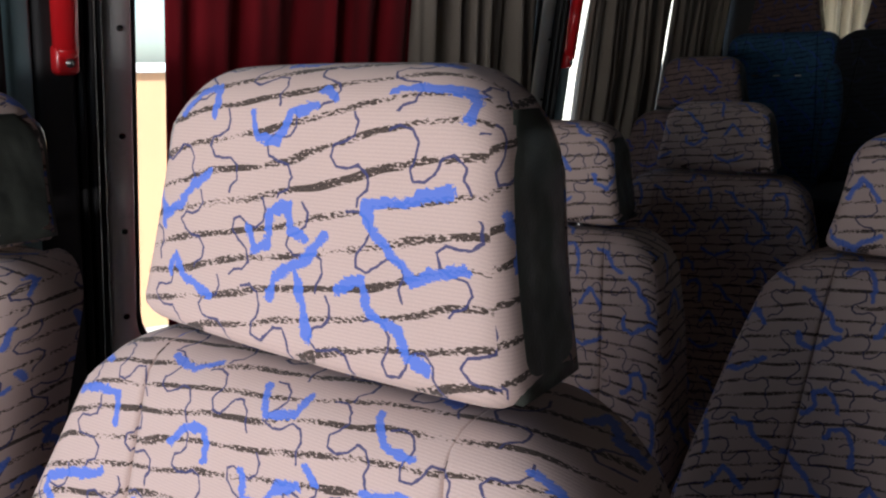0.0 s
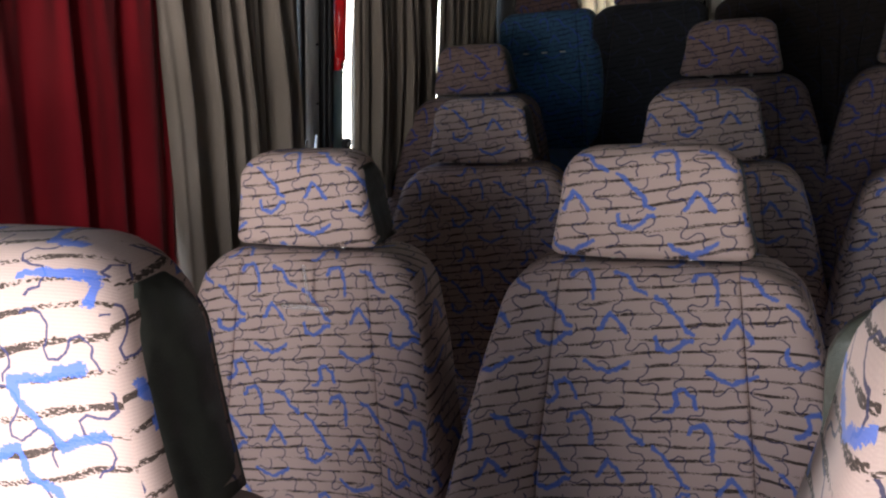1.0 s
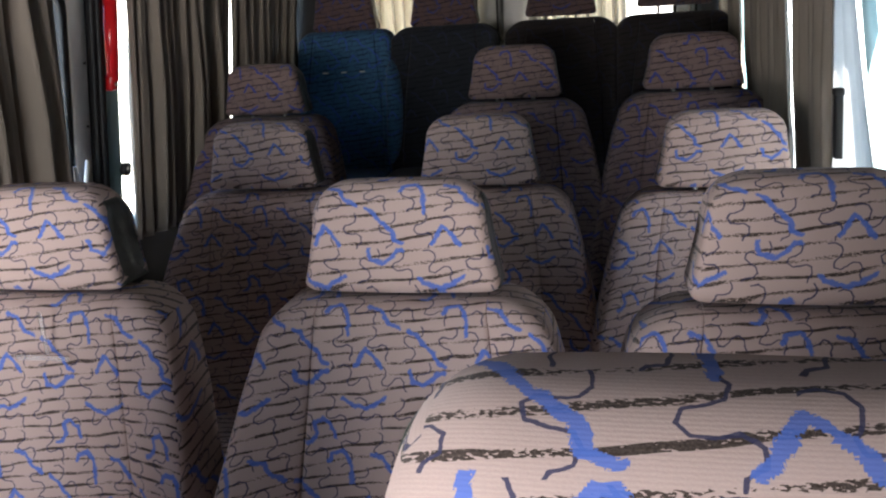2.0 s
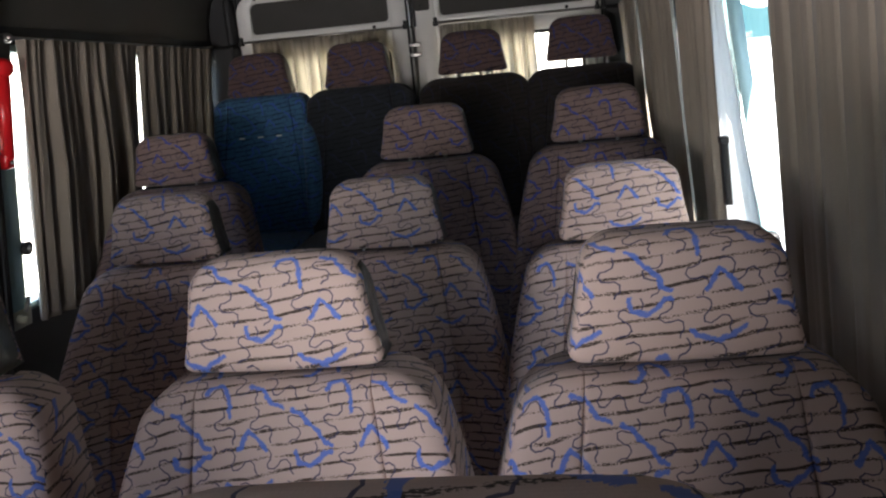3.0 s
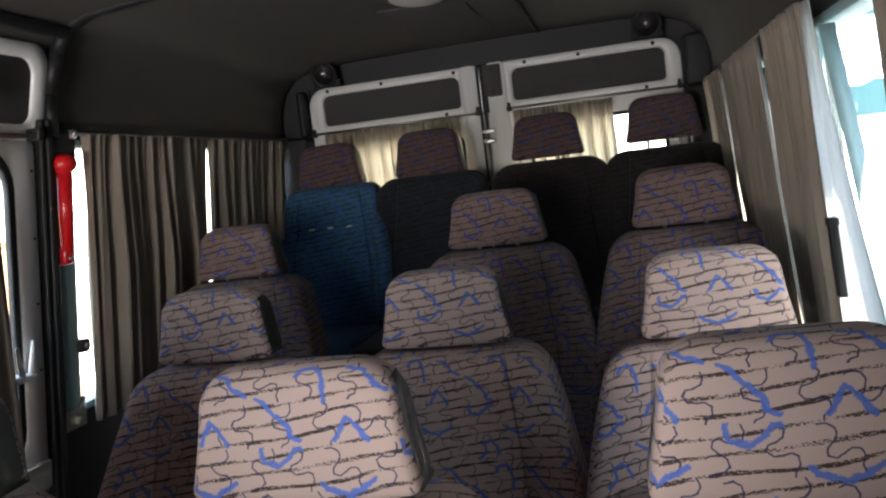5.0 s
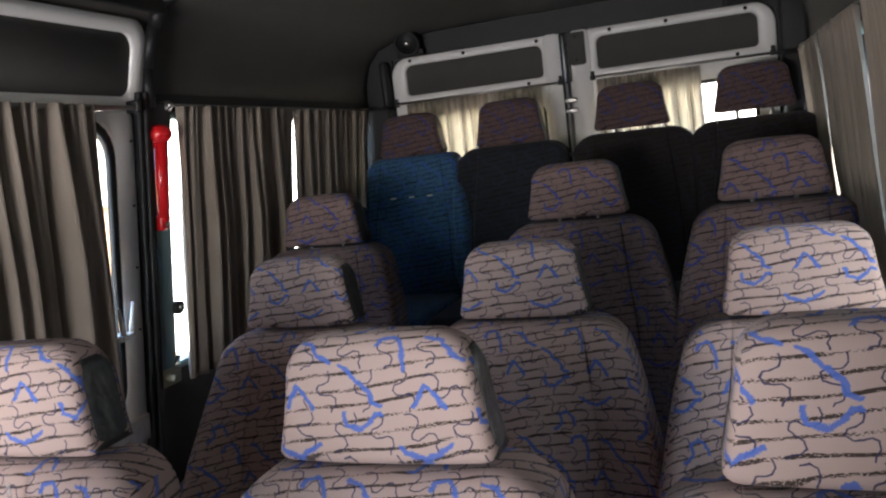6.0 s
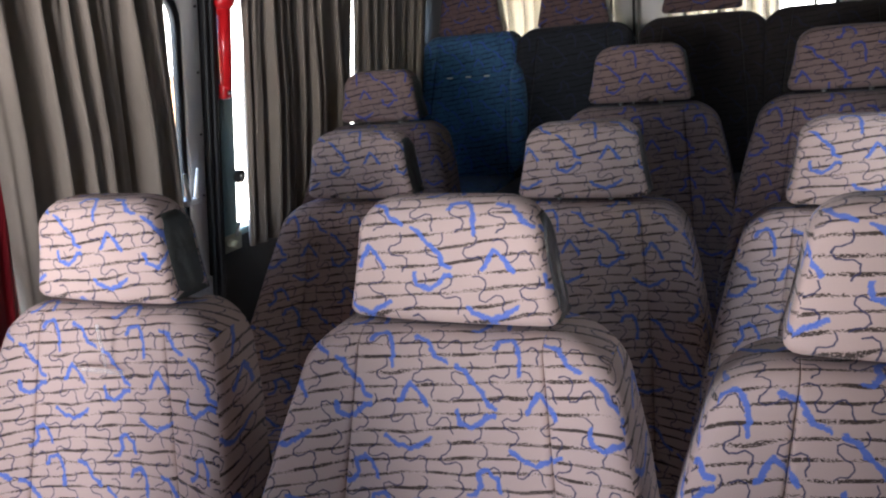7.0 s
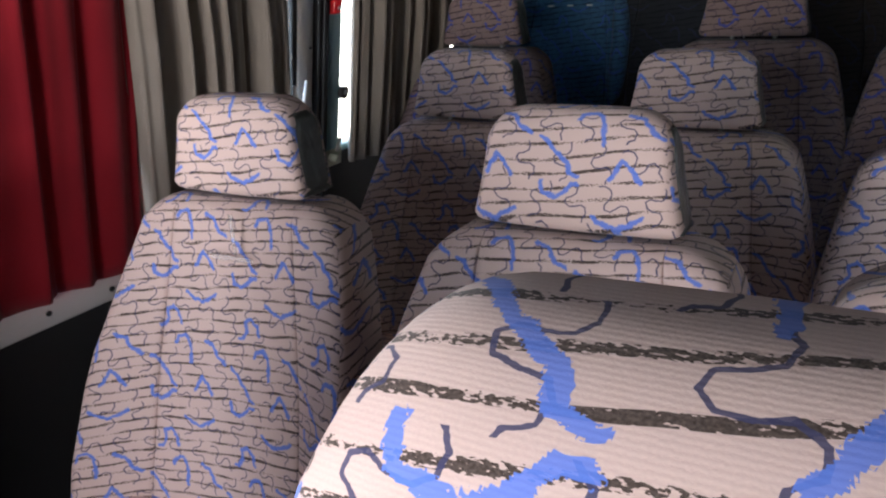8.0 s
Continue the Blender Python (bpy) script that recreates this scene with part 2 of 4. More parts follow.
TEAL = plain("grey_green_trim", (0.24, 0.38, 0.40), 0.5, vary=0.15, relief=0.05)
RED = plain("red_plastic", (0.62, 0.012, 0.016), 0.3, vary=0.12, relief=0.02, coat=0.2)
STEEL = plain("steel", (0.42, 0.41, 0.39), 0.35, metal=1.0, vary=0.2, relief=0.05)
OLIVE = plain("olive_metal", (0.46, 0.46, 0.34), 0.35, metal=0.15, vary=0.25, relief=0.1)
BLACK_BOLT = plain("dark_bolt", (0.03, 0.03, 0.03), 0.5, metal=0.4)
FOAM_GREY = plain("light_plastic", (0.62, 0.6, 0.56), 0.5, vary=0.08)
TAPE = plain("dull_tape", (0.75, 0.72, 0.70), 0.35, vary=0.1, relief=0.02)
clear_mix, clear_out = TAPE.node_tree.nodes.new("ShaderNodeMixShader"), TAPE.node_tree.nodes.new("ShaderNodeBsdfTransparent")
clear_mix.inputs[0].default_value = 0.3
TAPE.node_tree.links.new(clear_out.outputs[0], clear_mix.inputs[1])
TAPE.node_tree.links.new(TAPE.node_tree.nodes["Principled BSDF"].outputs[0], clear_mix.inputs[2])
TAPE.node_tree.links.new(clear_mix.outputs[0], TAPE.node_tree.nodes["Material Output"].inputs["Surface"])
ASPHALT = plain("pale_concrete", (0.36, 0.355, 0.345), 0.95, vary=0.25, scale=1.5, grain=60)
SHOP_WHITE = plain("white_render_wall", (0.9, 0.9, 0.88), 0.9, vary=0.08, scale=1.2, grain=30)
SHOP_TEAL = plain("teal_awning", (0.012, 0.055, 0.066), 0.8, vary=0.15, scale=2.0, grain=40)
SHOP_PALE = plain("pale_sign_board", (0.86, 0.90, 0.90), 0.6, vary=0.06)
SHOP_LETTER = plain("sign_letter_paint", (0.10, 0.22, 0.25), 0.6, vary=0.08)
SHOP_GREY = plain("grey_render_wall", (0.24, 0.235, 0.225), 0.9, vary=0.15, scale=1.0, grain=30)
CREAM_WALL = plain("cream_render_wall", (0.90, 0.85, 0.74), 0.9, vary=0.06, scale=0.8, grain=25)
OCHRE = plain("ochre_wall", (0.62, 0.36, 0.2), 0.9, vary=0.15, scale=1.0, grain=30)


def drape(name, color, through_color, amount):
    """Curtain cloth that lets some light through."""
    m, nt, b = mat(name)
    at = nt.nodes.new("ShaderNodeTexCoord").outputs["Object"]
    weave, big = noise_tex(nt, at, 500.0, 1.0), noise_tex(nt, at, 6.0, 4.0)
    col = mixc(nt, op(nt, "ADD", op(nt, "MULTIPLY", weave, 0.35), op(nt, "MULTIPLY", big, 0.65)), tuple(c * 0.72 for c in color), tuple(min(1, c * 1.25) for c in color))
    nt.links.new(col, b.inputs["Base Color"])
    b.inputs["Roughness"].default_value, b.inputs["Specular IOR Level"].default_value, b.inputs["Sheen Weight"].default_value = 0.9, 0.2, 0.15
    bump(nt, b, weave, 0.25, 0.001)
    t = nt.nodes.new("ShaderNodeBsdfTranslucent")
    t.inputs["Color"].default_value = (*through_color, 1)
    mx = nt.nodes.new("ShaderNodeMixShader")
    mx.inputs[0].default_value = amount
    nt.links.new(b.outputs[0], mx.inputs[1])
    nt.links.new(t.outputs[0], mx.inputs[2])
    nt.links.new(mx.outputs[0], nt.nodes["Material Output"].inputs["Surface"])
    return m


GREY_DRAPE = drape("taupe_curtain_cloth", (0.29, 0.249, 0.206), (0.42, 0.36, 0.30), 0.035)
RED_DRAPE = drape("red_curtain_cloth", (0.27, 0.010, 0.018), (0.5, 0.01, 0.02), 0.07)
CREAM_DRAPE = drape("thin_taupe_curtain_cloth", (0.40, 0.36, 0.31), (0.88, 0.82, 0.72), 0.5)
SHEER = drape("white_sheer_cloth", (0.78, 0.78, 0.76), (0.86, 0.88, 0.88), 0.7)
BLACK_DRAPE = drape("black_curtain_cloth", (0.03, 0.03, 0.03), (0.02, 0.02, 0.02), 0.02)


def glass_mat():
    m, nt, b = mat("window_glass")
    tr = nt.nodes.new("ShaderNodeBsdfTransparent")
    tr.inputs[0].default_value = (0.93, 0.97, 0.96, 1)
    gl = nt.nodes.new("ShaderNodeBsdfGlossy")
    gl.inputs["Roughness"].default_value = 0.02
    lw = nt.nodes.new("ShaderNodeLayerWeight")
    lw.inputs["Blend"].default_value = 0.25
    gloss = op(nt, "MULTIPLY_ADD", lw.outputs["Facing"], 0.16, 0.03)
    mx = nt.nodes.new("ShaderNodeMixShader")
    nt.links.new(gloss, mx.inputs[0])
    nt.links.new(tr.outputs[0], mx.inputs[1])
    nt.links.new(gl.outputs[0], mx.inputs[2])
    nt.links.new(mx.outputs[0], nt.nodes["Material Output"].inputs["Surface"])
    return m


GLASS = glass_mat()


# ---- building helpers ----
def part(name, bm, material, parent, label="", smooth=True):
    me = bpy.data.meshes.new(name)
    bmesh.ops.recalc_face_normals(bm, faces=bm.faces)
    bm.to_mesh(me)
    bm.free()
    me.materials.append(material)
    if smooth and material is not GLASS:
        me.polygons.foreach_set("use_smooth", [True] * len(me.polygons))
    ob = new(name, me)
    if parent:
        ob.parent = parent
    if label:
        ob["label"] = label
    return ob


def thing(name, label, category, at=(0, 0, 0), group="", kind="", rz=0):
    e = new(name)
    e.empty_display_size = 0.05
    e.matrix_world = pose(*at, 0, 0, rz)
    return tagged(e, label, category, group, kind)


def box(bm, x0, x1, y0, y1, z0, z1, bevel=0.0, seg=2):
    r = bmesh.ops.create_cube(bm, size=1)
    for v in r["verts"]:
        v.co = Vector(((x0 + x1) / 2 + v.co.x * (x1 - x0), (y0 + y1) / 2 + v.co.y * (y1 - y0), (z0 + z1) / 2 + v.co.z * (z1 - z0)))
    if bevel:
        edges = {e for v in r["verts"] for e in v.link_edges}
        bmesh.ops.bevel(bm, geom=list(edges), offset=bevel, segments=seg, profile=0.5, affect="EDGES")
    return bm


def boxes(*rows, bevel=0.0):
    bm = bmesh.new()
    for r in rows:
        box(bm, *r, bevel=bevel)
    return bm


def rod(bm, a, b, r, n=10, r2=None):
    a, b = Vector(a), Vector(b)
    m = Matrix.Translation((a + b) / 2) @ (b - a).to_track_quat("Z", "Y").to_matrix().to_4x4()
    bmesh.ops.create_cone(bm, cap_ends=True, segments=n, radius1=r, radius2=r if r2 is None else r2, depth=(b - a).length, matrix=m)
    return bm


def ball(bm, at, r, sx=1.0, sy=1.0, sz=1.0, n=12):
    bmesh.ops.create_uvsphere(bm, u_segments=n, v_segments=n // 2 + 2, radius=r, matrix=Matrix.Translation(at) @ Matrix.Diagonal((sx, sy, sz, 1)))
    return bm


def rounded(u0, u1, v0, v1, radii, n=6):
    """A rectangle with rounded corners: lower left, lower right, upper right, upper left."""
    out = []
    for (cu, cv, a0), r in zip(((u0, v0, 180), (u1, v0, 270), (u1, v1, 0), (u0, v1, 90)), radii):
        ou, ov = cu + (r if cu == u0 else -r), cv + (r if cv == v0 else -r)
        for k in range(n + 1):
            a = radians(a0 + 90 * k / n)
            out.append((ou + r * math.cos(a), ov + r * math.sin(a)))
    return out


def ring(bm, outer, inner, w0, w1, place, edge=0.003):
    """A flat frame between two outlines of as many points, from depth w0 (seen side) to w1, its seen edges eased."""
    n = len(outer)
    cu, cv = sum(p[0] for p in outer) / n, sum(p[1] for p in outer) / n

    def shrink(ps, d):
        return [(p[0] + (cu - p[0]) / max(1e-6, math.hypot(cu - p[0], cv - p[1])) * d, p[1] + (cv - p[1]) / max(1e-6, math.hypot(cu - p[0], cv - p[1])) * d) for p in ps]

    s = 1 if w1 > w0 else -1
    rows = [(outer, w1), (outer, w0 + s * edge), (shrink(outer, edge), w0), (shrink(inner, -edge), w0), (inner, w0 + s * edge), (inner, w1)]
    loops = [[bm.verts.new(place(u, v, w)) for u, v in ps] for ps, w in rows]
    for a, b in zip(loops, loops[1:] + loops[:1]):
        for k in range(n):
            bm.faces.new((a[k], a[(k + 1) % n], b[(k + 1) % n], b[k]))
    return bm


def slab(bm, outline, w0, w1, place, edge=0.002):
    n = len(outline)
    cu, cv = sum(p[0] for p in outline) / n, sum(p[1] for p in outline) / n
    s = 1 if w1 > w0 else -1
    inset = [(u + (cu - u) * edge / max(0.01, math.hypot(cu - u, cv - v)), v + (cv - v) * edge / max(0.01, math.hypot(cu - u, cv - v))) for u, v in outline]
    loops = [[bm.verts.new(place(u, v, w)) for u, v in ps] for ps, w in ((outline, w1), (outline, w0 + s * edge), (inset, w0))]
    for a, b in zip(loops, loops[1:]):
        for k in range(n):
            bm.faces.new((a[k], a[(k + 1) % n], b[(k + 1) % n], b[k]))
    bm.faces.new(loops[0])
    bm.faces.new(loops[-1])
    return bm


def on_side(u, v, w):  # outline in y and z, depth along x
    return (w, u, v)


def on_rear(u, v, w):  # outline in x and z, depth along y
    return (u, w, v)


def lerp_table(table, z):
    if z <= table[0][0]:
        return table[0][1]
    for (z0, w0), (z1, w1) in zip(table, table[1:]):
        if z <= z1:
            return w0 + (w1 - w0) * (z - z0) / (z1 - z0)
    return table[-1][1]


def pad(left, right, zb, ztop, front, depth, rx0, rx1, rzb, rzt, nx=18, nz=20, rback=0.0):
    """A stuffed panel: left/right give x by height, ztop the top by x share, front the depth of its face; rx0.. ease the four edges."""
    bm = bmesh.new()
    S = [0.5 - 0.5 * math.cos(math.pi * i / nx) for i in range(nx + 1)]
    T = [0.5 - 0.5 * math.cos(math.pi * i / nz) for i in range(nz + 1)]

    def ease(d, r):
        return 0.0 if r <= 0 or d >= r else r * (1 - math.sqrt(max(0.0, 1 - (1 - d / r) ** 2)))

    grid, back = [], []
    for t in T:
        g, k = [], []
        for s in S:
            zt = ztop(s)
            low = zb(s) if callable(zb) else zb
            z = low + t * (zt - low)
            a, b = left(z), right(z)
            x = a + s * (b - a)
            y = front(x, z) + max(ease(x - a, rx0), ease(b - x, rx1), ease(z - low, rzb), ease(zt - z, rzt))
            g.append(bm.verts.new((x, y, z)))
            k.append((x, front(0.5 * (a + b), z) + depth - ease(zt - z, rback), z))
        grid.append(g)
        back.append(k)
    shut = [[bm.verts.new(c) for c in r] for r in back]
    for j in range(nz):
        for i in range(nx):
            bm.faces.new((grid[j][i], grid[j][i + 1], grid[j + 1][i + 1], grid[j + 1][i]))
            bm.faces.new((shut[j][i], shut[j + 1][i], shut[j + 1][i + 1], shut[j][i + 1]))
    rim = [(j, 0) for j in range(nz)] + [(nz, i) for i in range(nx)] + [(j, nx) for j in range(nz, 0, -1)] + [(0, i) for i in range(nx, 0, -1)]
    for (a, b), (c, d) in zip(rim, rim[1:] + rim[:1]):
        bm.faces.new((grid[a][b], shut[a][b], shut[c][d], grid[c][d]))
    return bm


def cloth_uv(bm, du, dv, base, face):
    """Lays the cloth's pattern on a stuffed part: flat on its face, and on round the edges."""
    bmesh.ops.recalc_face_normals(bm, faces=bm.faces)
    uv = bm.loops.layers.uv.new("UVMap")
    for f in bm.faces:
        n = f.normal
        for lo in f.loops:
            x, y, z = lo.vert.co
            back = 0.8 * max(0.0, y - face(x, z))
            u, v = (x + (back if n.x > 0 else -back), z) if abs(n.x) > 0.7 else (x, z + back)
            lo[uv].uv = (u - base[0] + du, v - base[1] + dv)
    return bm


# ---- seats ----
HALF = ((0.42, 0.305), (0.52, 0.302), (0.66, 0.280), (0.85, 0.238), (0.95, 0.209), (1.0, 0.194))
SEAM = ((0.42, 0.165), (0.7, 0.152), (0.985, 0.122))
BACK_TOP, BACK_LOW = 0.992, 0.44


def face_of_back(x, z):
    lean = -(0.985 - z) * 0.235
    wing = max(0.0, abs(x) - lerp_table(SEAM, z)) * 0.55 * min(1.0, max(0.0, (0.97 - z) / 0.25))
    hollow = 0.010 * math.cos(min(1.0, abs(x) / 0.16) * math.pi / 2) * min(1.0, max(0.0, (0.98 - z) / 0.2))
    return lean - wing + hollow


def seat(x, y, z, label, cloth=CLOTH, du=0.0, dv=0.0, head_lift=0.0, head_cloth=None, group="passenger seats", rz=0.0, wide=1.0, tall=0.0, taper=0.026, slim=0.31, deep=0.088, skew=0.0, arms=False, crown=0.028, body=(0.04, 0.02)):
    root = thing("passenger_seat", label, "seat", (x, y, z), group, rz=rz)
    hl = head_lift
    bu, bv = body
    hb, ht = 1.002 + hl, 1.158 + hl + tall

    def hw(zz):
        k = (zz - hb) / (ht - hb)
        return (0.1395 - taper * k - 0.004 * math.sin(k * math.pi)) * wide

    def htop(s):
        c, r = abs(2 * s - 1) * 0.11, 0.042
        e = max(0.0, c - (0.11 - r)) / r
        return ht - 0.003 * (2 * s - 1) ** 2 - r * 0.85 * (1 - math.sqrt(max(0.0, 1 - e * e)))

    def hlow(s):
        c, r = abs(2 * s - 1) * 0.135, 0.02
        e = max(0.0, c - (0.135 - r)) / r
        return hb + r * 0.8 * (1 - math.sqrt(max(0.0, 1 - e * e)))

    def hfront(xx, zz):
        return 0.004 + (zz - hb) * 0.10 + 0.4 * xx * xx

    bm = pad(lambda q: -hw(q) + skew * (q - hb) / (ht - hb), lambda q: hw(q) + skew * (q - hb) / (ht - hb), hlow, htop, hfront, deep, 0.014, 0.014, 0.020, crown, 22, 20, rback=0.030)
    head = part("headrest", cloth_uv(bm, du, dv, (-0.135, 1.0 + hl), hfront), head_cloth or cloth, root)
    for sx in (1,):  # only the aisle side is faced with vinyl
        bm = bmesh.new()
        rows = []
        for j in range(13):
            t = j / 12
            z = hb + 0.006 + t * (ht - hb - 0.03)
            y0 = hfront(hw(z), z) + 0.012 + 0.012 * max(0.0, (t - 0.75) / 0.25) ** 2
            y1 = hfront(0, z) + deep + 0.004 - 0.03 * max(0.0, (t - 0.7) / 0.3) ** 2
            row = []
            for i in range(9):
                q = i / 8
                out = 0.0032 * math.sqrt(max(0.0, 1 - abs(2 * q - 1) ** 3)) * min(1.0, 6 * t + 0.15, 6 * (1 - t) + 0.15)
                row.append(bm.verts.new((sx * (hw(z) - 0.0018 + out) + skew * (z - hb) / (ht - hb), y0 + q * (y1 - y0), z)))
            rows.append(row)
        inner = [[bm.verts.new((sx * (hw(v.co.z) - 0.012) + skew * (v.co.z - hb) / (ht - hb), v.co.y, v.co.z)) for v in row] for row in rows]
        for j in range(12):
            for i in range(8):
                bm.faces.new((rows[j][i], rows[j][i + 1], rows[j + 1][i + 1], rows[j + 1][i]))
                bm.faces.new((inner[j][i], inner[j + 1][i], inner[j + 1][i + 1], inner[j][i + 1]))
        rim = [(j, 0) for j in range(12)] + [(12, i) for i in range(8)] + [(j, 8) for j in range(12, 0, -1)] + [(0, i) for i in range(8, 0, -1)]
        for (a, b), (c, d) in zip(rim, rim[1:] + rim[:1]):
            bm.faces.new((rows[a][b], inner[a][b], inner[c][d], rows[c][d]))
        part("side_panel", bm, VINYL, head, "dark grey-green vinyl side")
    bm = slab(bmesh.new(), rounded(-0.118 * wide, 0.118 * wide, hb + 0.012, ht - 0.03, (0.02, 0.02, 0.03, 0.03)), deep + 0.010, deep - 0.002, lambda u, v, w: (u, w + (v - hb) * 0.10, v), 0.004)
    part("back_panel", bm, VINYL, head, "dark grey-green vinyl back")
    for sx in (-0.055, 0.055):
        part("headrest_post", rod(bmesh.new(), (sx, 0.055, 0.95), (sx, 0.055, hb + 0.02), 0.006), STEEL, root, "steel headrest post")

    def half(q):
        return min(slim, lerp_table(HALF, q))

    # middle panel
    bm = pad(lambda q: -lerp_table(SEAM, q) + 0.0004, lambda q: lerp_table(SEAM, q) - 0.0004, BACK_LOW, lambda s: BACK_TOP, face_of_back, 0.085, 0.0035, 0.0035, 0.02, 0.03, 18, 26)
    part("back_panel", cloth_uv(bm, bu, bv, (-0.135, 1.0), face_of_back), cloth, root)

    # side wings, with the rounded shoulder
    def shoulder(s):
        a, r = 0.122 + s * (0.192 - 0.122), 0.055
        e = max(0.0, a - (0.192 - r)) / r
        return BACK_TOP - 0.004 * s - r * (1 - math.sqrt(max(0.0, 1 - e * e)))

    bm = pad(lambda q: lerp_table(SEAM, q) + 0.0004, lambda q: half(q), BACK_LOW, shoulder, face_of_back, 0.10, 0.0035, 0.028, 0.02, 0.028, 14, 26)
    for v in bm.verts:
        if v.co.z < 0.0:
            v.co.z = 0.0
    part("side_wing", cloth_uv(bm, bu, bv, (-0.135, 1.0), face_of_back), cloth, root)
    bm = pad(lambda q: -half(q), lambda q: -lerp_table(SEAM, q) - 0.0004, BACK_LOW, lambda s: shoulder(1 - s), face_of_back, 0.10, 0.028, 0.0035, 0.02, 0.028, 14, 26)
    part("side_wing", cloth_uv(bm, bu, bv, (-0.135, 1.0), face_of_back), cloth, root)

    def shell_top(s):
        a, r = abs(2 * s - 1) * 0.186, 0.055
        e = max(0.0, a - (0.186 - r)) / r
        return BACK_TOP - 0.022 - r * (1 - math.sqrt(max(0.0, 1 - e * e)))

    bm = pad(lambda q: -half(q) + 0.022, lambda q: half(q) - 0.022, BACK_LOW + 0.01, shell_top, lambda xx, zz: -(0.985 - zz) * 0.235 + 0.062, 0.045, 0.01, 0.01, 0.01, 0.01, 14, 14)
    part("back_cover", bm, BACK_CLOTH, root, "dark cloth back cover")
    if arms:
        # folded padded armrests at both sides, and a row of stitched tufts
        for sx, low, high in ((-1, 0.60, 0.815), (1, 0.49, 0.875)):
            rows = []
            bm = bmesh.new()
            for j in range(15):
                t = j / 14
                r = 0.031 * math.sqrt(max(0.02, 1 - abs(2 * t - 1) ** 3.5))
                z, cx = low + t * (high - low), sx * (0.196 + 0.012 * math.sin(t * math.pi))
                cy = face_of_back(0.15, z) - 0.012
                rows.append([bm.verts.new((cx + r * math.cos(2 * math.pi * k / 14), cy + 1.5 * r * math.sin(2 * math.pi * k / 14), z)) for k in range(14)])
            for a, c in zip(rows, rows[1:]):
                for k in range(14):
                    bm.faces.new((a[k], a[(k + 1) % 14], c[(k + 1) % 14], c[k]))
            bm.faces.new(rows[0])
            bm.faces.new(rows[-1])
            part("armrest", cloth_uv(bm, bu, bv, (-0.135, 1.0), face_of_back), cloth, root)
        for tx in (-0.075, 0.0, 0.075):
            ty = face_of_back(tx, 0.835)
            part("stitched_tuft", box(bmesh.new(), tx - 0.011, tx + 0.011, ty - 0.0035, ty + 0.004, 0.833, 0.838, bevel=0.0015), FOAM_GREY, root, "pale stitched tuft")
    # seat cushion and its stand
    bm = box(bmesh.new(), -min(0.235, slim), min(0.235, slim), -0.56, -0.08, 0.34, 0.47, bevel=0.035, seg=3)
    part("seat_cushion", cloth_uv(bm, du, dv, (-0.135, 1.0), lambda xx, zz: -0.56), cloth, root)
    part("seat_frame", boxes((-0.22, 0.22, -0.54, -0.06, 0.30, 0.342), bevel=0.006), TRIM_DARK, root)
    for sx in (-0.19, 0.19):
        for sy in (-0.48, -0.1):
            part("leg", boxes((sx - 0.018, sx + 0.018, sy - 0.018, sy + 0.018, 0.0, 0.302), bevel=0.004), TRIM_DARK, root)
    return root



# ---- structure ----
def structure(name, bm, material, label, category, smooth=False):
    return tagged(part(name, bm, material, None, smooth=smooth), label, category, kind="structure")


structure("floor", boxes((-1.2, 1.05, -1.02, 3.62, -0.06, 0.0)), FLOOR_RUBBER, "dark grey ribbed rubber floor of the minibus", "floor")
structure("floor_step", boxes((-1.02, 0.92, -0.05, 0.62, 0.0, 0.07), bevel=0.004), FLOOR_RUBBER, "low dark rubber step under the front row", "step")
structure("floor_step", boxes((-1.02, 0.92, 1.98, 2.72, 0.0, 0.13), bevel=0.004), FLOOR_RUBBER, "raised dark rubber platform over the wheels", "step")
structure("floor_step", boxes((-1.02, 0.92, 2.722, 3.44, 0.0, 0.365), bevel=0.004), FLOOR_RUBBER, "high dark rubber platform under the rear bench", "step")

# side walls, with the window openings; x is the inner face
IN, OUT = 0.878, 0.95
wall_left = structure("wall_left", boxes(
    (-OUT, -IN, -0.98, -0.85, 0.0, 1.60), (-OUT, -IN, -0.85, -0.08, 0.0, 0.95), (-OUT, -IN, -0.85, -0.08, 1.50, 1.60), (-OUT, -IN, -0.08, 0.40, 0.0, 1.60),
    (-OUT, -IN, 0.40, 0.685, 0.0, 1.60), (-OUT, -IN, 0.685, 2.0, 0.0, 0.672), (-OUT, -IN, 0.685, 2.0, 1.56, 1.80), (-OUT, -IN - 0.008, 1.966, 2.0, 0.672, 1.56),
    (-OUT, -IN, 2.0, 3.38, 0.0, 0.83), (-OUT, -IN, 2.0, 3.38, 1.555, 1.60), (-OUT, -IN, 3.38, 3.56, 0.0, 1.60)), TRIM_DARK, "dark trimmed side wall with window openings", "wall")
wall_right = structure("wall_right", boxes(
    (IN, OUT, -0.98, -0.85, 0.0, 1.60), (IN, OUT, -0.85, -0.46, 0.0, 0.95), (IN, OUT, -0.85, -0.46, 1.50, 1.60), (IN, OUT, -0.46, 0.40, 0.0, 1.60), (IN, OUT, 0.40, 0.62, 0.0, 1.60),
    (IN, OUT, 0.62, 3.38, 0.0, 0.86), (IN, OUT, 0.62, 3.38, 1.555, 1.60), (IN, OUT, 2.12, 2.17, 0.86, 1.555), (IN, OUT, 3.38, 3.56, 0.0, 1.60)),
    TRIM_DARK, "dark trimmed side wall with window openings", "wall")
